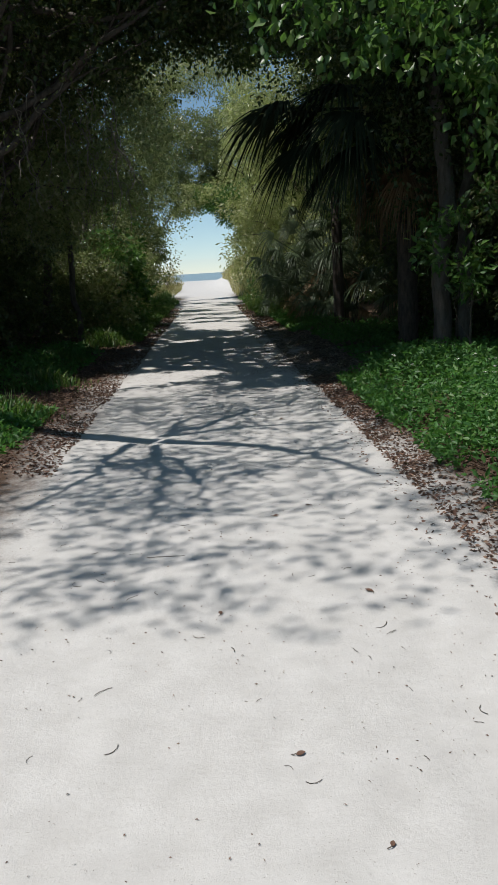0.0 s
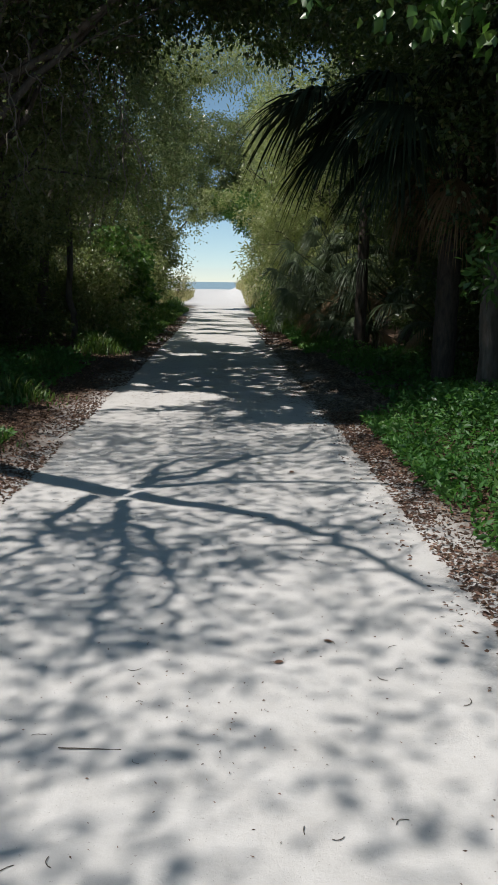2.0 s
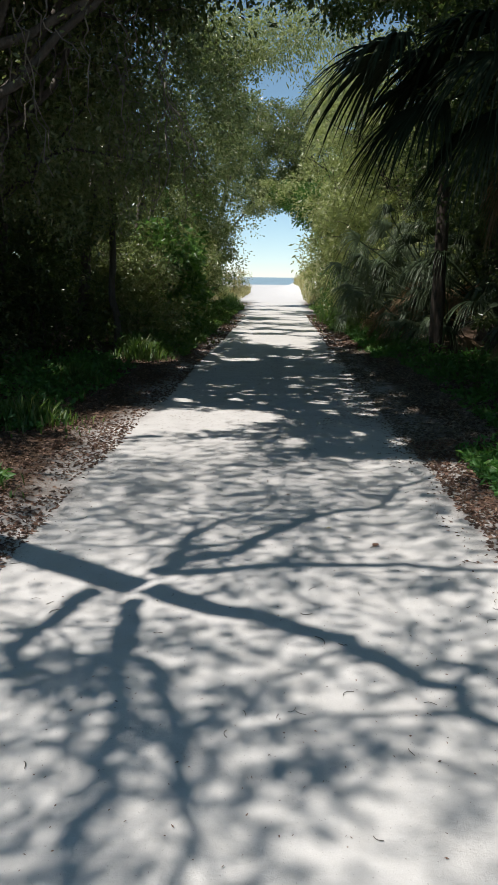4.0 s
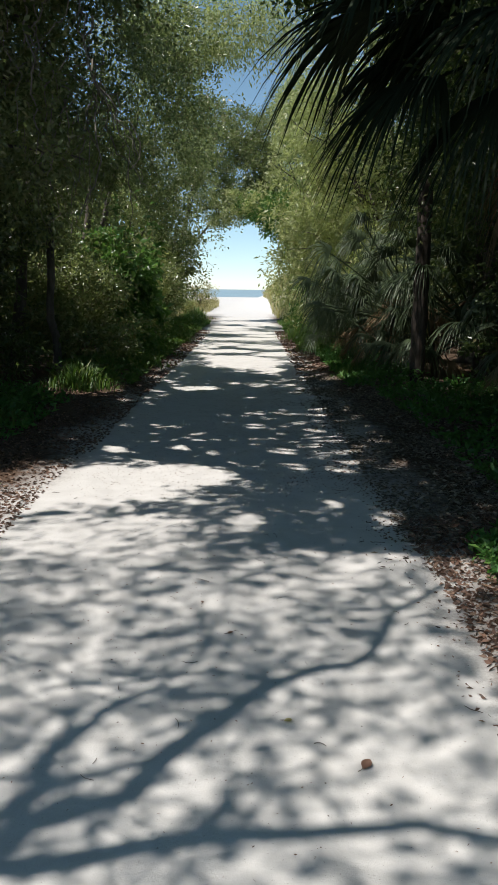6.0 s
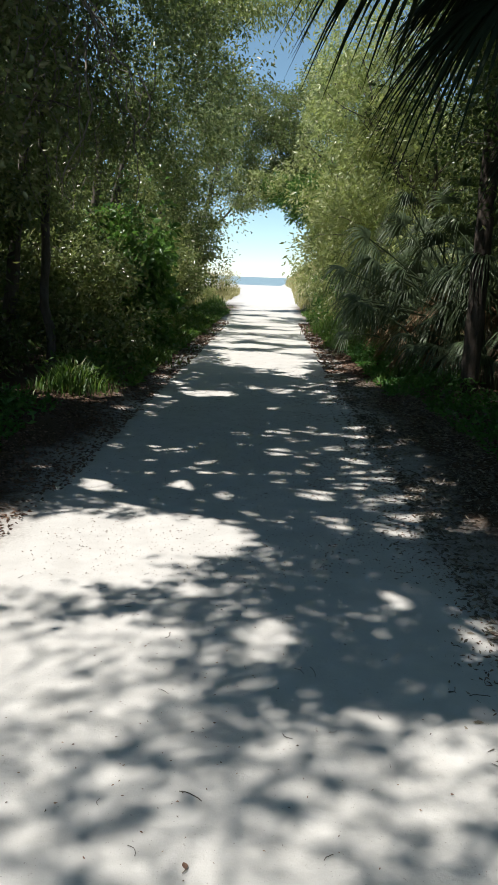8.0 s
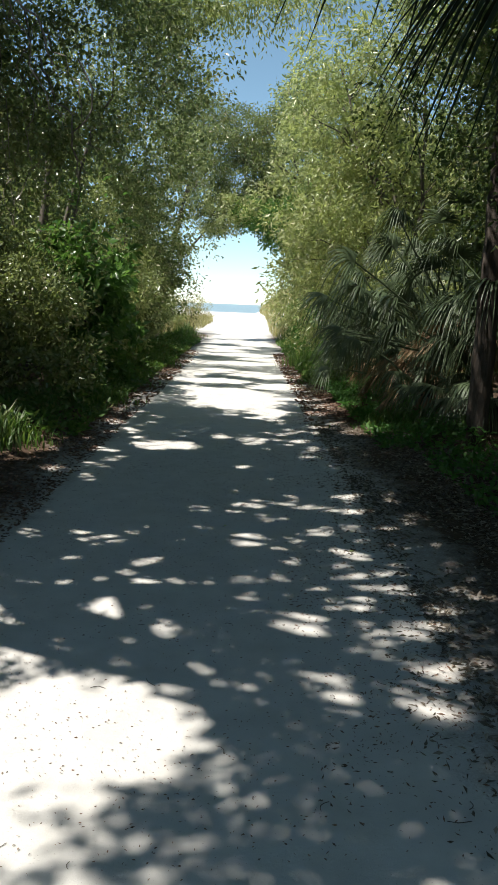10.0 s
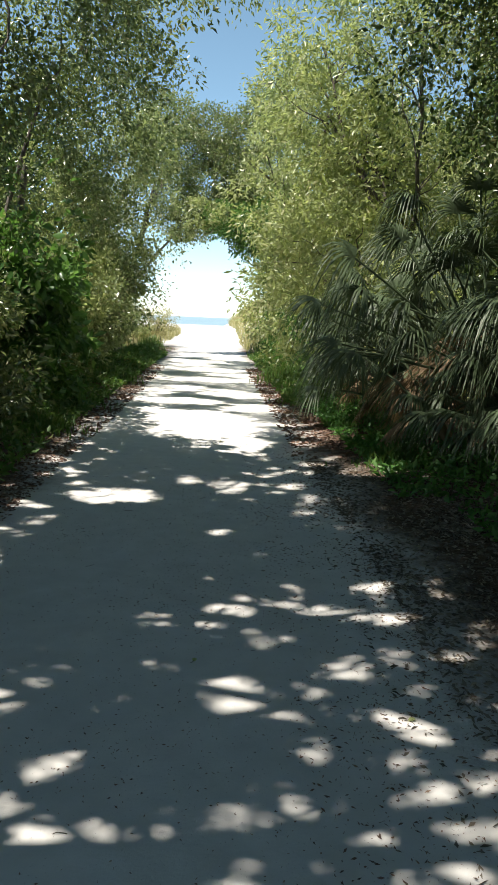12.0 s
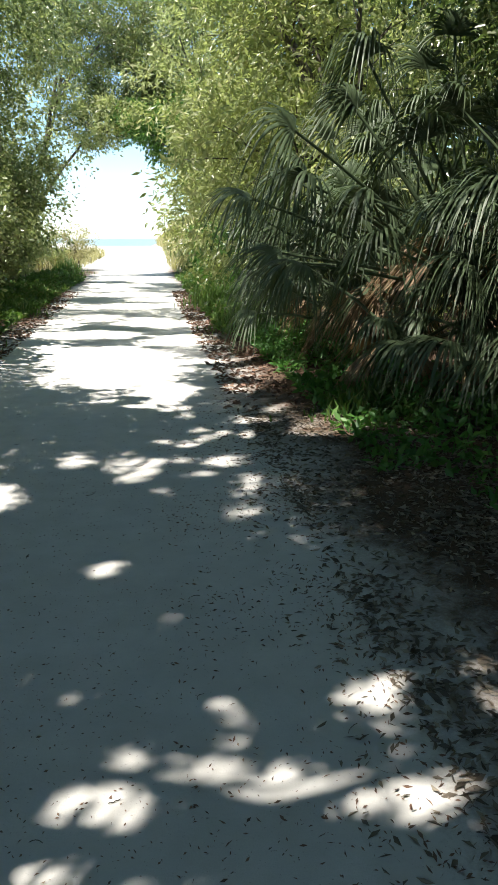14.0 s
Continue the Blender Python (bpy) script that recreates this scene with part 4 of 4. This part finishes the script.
def tufts():
    rng = np.random.default_rng(12)
    for x, y, r, n, h in ((-2.85, 16.6, 0.42, 900, 0.36), (-3.2, 13.2, 0.4, 600, 0.3), (-2.9, 10.4, 0.45, 600, 0.3), (-2.75, 8.0, 0.4, 600, 0.26), (-2.6, 20.2, 0.5, 800, 0.3), (-2.7, 23.0, 0.5, 700, 0.34), (1.75, 18.6, 0.35, 500, 0.28), (1.55, 24.6, 0.45, 600, 0.4), (-2.7, 27.5, 0.6, 600, 0.4), (1.5, 29.0, 0.6, 600, 0.5), (-3.0, 44.0, 0.6, 600, 0.6), (2.0, 43.5, 0.6, 600, 0.7)):
        p = np.stack([rng.normal(0, r * 0.6, n), rng.normal(0, r * 0.6, n), np.full(n, 0.02)], 1)
        ob = tagged(new("grass_tuft", mesh_of("grass_tuft", *blades(rng, p, h * np.clip(1.25 - 0.65 * np.hypot(p[:, 0], p[:, 1]) / r, 0.3, 1.2), 0.6, 0.008), GRASS)), "tuft of bright green grass on the verge", "grass", "grass tufts on the verge", "stuff")
        ob.location = (x, y, 0)


tufts()
p = scatter(R, 9000, -9, -2.9, 45, 75)
stuff("dune_grass", blades(R, p[:5000], 0.7, 0.7, 0.02), DRYGRASS, "pale straw-coloured grass on low dunes", "grass")


def dune_grass():
    rng = np.random.default_rng(21)
    n = 9000
    x, y = rng.uniform(1.2, 8, n), rng.uniform(46, 90, n)
    z = 2.6 * np.exp(-((x - 3.8) / 2.3) ** 2) * np.clip((y - 54) / 14, 0, 1) - 0.02
    stuff("dune_grass", blades(rng, np.stack([x, y, z], 1), 0.75, 0.7, 0.02), DRYGRASS, "pale sea grass on the sandy dune", "grass")


dune_grass()


def litter(n, x0, x1, y0, y1, size, name, label, mat=None, wide=0.45):
    p = scatter(R, n, x0, x1, y0, y1, 0.45)
    p[:, 2] = [ground_z(a, b) + 0.003 for a, b, _ in p]
    p[:, 2] += R.uniform(0, 0.016, n) * np.clip((np.abs(p[:, 0] + 0.5) - 1.1) / 0.6, 0.1, 1)
    out = np.stack([R.normal(0, 1, n), R.normal(0, 1, n), R.normal(0, 0.12, n)], 1)
    stuff(name, leaves(R, p, out, size, wide, 0.0, 0.1), mat or LITTER, label, "leaf litter")


litter(13000, 0.8, 1.5, 1.0, 10, 0.036, "leaf_litter", "rust-brown fallen leaves along the verge")
litter(9000, -2.9, -1.8, 5.5, 12, 0.036, "leaf_litter", "reddish fallen leaves at the track's edge")
litter(34000, 0.75, 2.9, 9.5, 19, 0.043, "leaf_litter", "grey-brown fallen leaves, lightened for the shade", GREYLITTER, 0.34)
litter(1000, 0.45, 0.9, 9.0, 19, 0.036, "leaf_litter", "grey-brown leaves, lightened for shade, straying onto the sand", GREYLITTER, 0.34)
litter(450, 0.6, 0.95, 2.0, 10, 0.026, "leaf_litter", "rust-brown leaves straying onto the sand")
litter(12000, -3.4, -1.75, 12, 20, 0.038, "leaf_litter", "brown fallen leaves under the oaks")
litter(4500, 0.7, 1.5, 19, 34, 0.07, "leaf_litter", "tan fallen leaves along the verge")
litter(3500, -2.6, -1.7, 20, 34, 0.07, "leaf_litter", "tan fallen leaves along the verge")
litter(1300, 0.6, 0.95, 9.5, 20, 0.026, "leaf_litter", "scattered dark leaves where the verge meets the sand", None, 0.3)
litter(2200, 0.05, 0.8, 10.5, 20, 0.02, "leaf_crumbs", "dark leaf crumbs thinning out over the sand", None, 0.3)
litter(5200, -1.6, 0.8, 10.5, 18, 0.011, "leaf_crumbs", "fine dark crumbs strewn on shaded sand", None, 0.4)
litter(4600, -1.9, 0.95, 0.6, 24, 0.011, "leaf_crumbs", "small dark leaf crumbs strewn on the sand", None, 0.4)


def twigs():
    """Curled bits of twig and leaf stalk lying on the sand."""
    rng = np.random.default_rng(31)
    protos = []
    for k in range(7):
        L, c = rng.uniform(0.02, 0.065), rng.uniform(-1.3, 1.3)
        s = np.linspace(-0.5, 0.5, 6)
        pts = np.stack([L * s, L * c * (s ** 2 - 0.1) * 0.8, 0.001 + 0.003 * rng.uniform(0, 1, 6)], 1)
        protos.append(mesh_of("twig", *tube(pts, np.full(6, 0.0012), 5), TWIG, True))
    for k in range(280):
        y = 0.6 + 19 * rng.uniform(0, 1) ** 1.6
        ob = new("twig", protos[k % 7])
        s, x = rng.uniform(0.6, 1.3), rng.uniform(-1.9, 0.95)
        ob.matrix_world = pose(x, y, ground_z(x, y) + 0.001, 0, 0, rng.uniform(0, 360)) @ Matrix.Scale(s, 4)
        tagged(ob, "small dry twig lying on the pale sand", "twig", "twigs strewn on the sand")
    stick = bent((-0.1, 0, 0.003), (0.1, -0.012, 0.003), 9, rng, 0.001)
    ob = new("twig", mesh_of("twig", *tube(stick, np.linspace(0.0025, 0.0015, 9), 6), TWIG, True))
    ob.location = (-0.8, 3.55, ground_z(-0.8, 3.55))
    tagged(ob, "long straight dark twig lying on the sand", "twig", "twigs strewn on the sand")


twigs()


def fallen_leaf(x, y, size, turn, mat, label):
    """A single curled leaf with its stalk."""
    n = 9
    s = np.linspace(0, 1, n)
    w = size * 0.3 * np.sin(np.pi * np.clip(s, 0.02, 0.98)) ** 0.8
    z = 0.004 + size * 0.22 * (s - 0.4) ** 2
    v = np.concatenate([np.stack([size * (s - 0.5), w, z + w * 0.5], 1), np.stack([size * (s - 0.5), 0 * s, z], 1), np.stack([size * (s - 0.5), -w, z + w * 0.35], 1)])
    i = np.arange(n - 1)[:, None]
    f = np.concatenate([np.concatenate([i, i + 1, i + n + 1, i + n], 1), np.concatenate([i + n, i + n + 1, i + 2 * n + 1, i + 2 * n], 1)])
    ob = thing("fallen_leaf", x, y, ground_z(x, y), label, "leaf", "single leaves on the sand")
    ob.rotation_euler[2] = radians(turn)
    part("blade", mesh_of("blade", v, f, mat, True), ob)
    part("stem", mesh_of("stem", *tube([(-size * 0.5, 0, 0.01), (-size * 0.65, 0.004, 0.006), (-size * 0.8, 0.012, 0.003)], [0.0015] * 3, 5), TWIG), ob)


for x, y, size, turn, mat, label in (
    (-0.29, 1.74, 0.05, 20, LITTER, "curled tan leaf on pale sunlit sand"),
    (-0.10, 1.33, 0.035, 70, LITTER, "small dark brown leaf on the sand"),
    (-0.52, 2.79, 0.05, 95, LITTER, "dark curled leaf on the sand"),
    (0.17, 2.93, 0.07, 130, LITTER, "long narrow dry leaf on the sand"),
    (-0.16, 4.11, 0.06, 10, LITTER, "dark crumpled leaf among branch shadows"),
    (0.06, 4.3, 0.06, 160, LITTER, "tan dry leaf among branch shadows"),
    (-0.31, 8.2, 0.05, 40, LITTER, "dark brown leaf on dappled sand"),
    (-0.46, 8.54, 0.04, 110, LITTER, "small brown leaf on dappled sand"),
    (-0.08, 7.46, 0.05, 15, DRYGRASS, "yellowish fallen leaf on dappled sand"),
    (0.17, 7.22, 0.09, 60, LITTER, "crumpled brown leaf on dappled sand"),
    (-0.33, 13.92, 0.055, 80, SUNNY, "yellow-green fallen leaf on shaded sand"),
    (0.52, 13.44, 0.055, 30, SUNNY, "yellow fallen leaf on dappled sand"),
):
    fallen_leaf(x, y, size * 0.65, turn, mat, label)
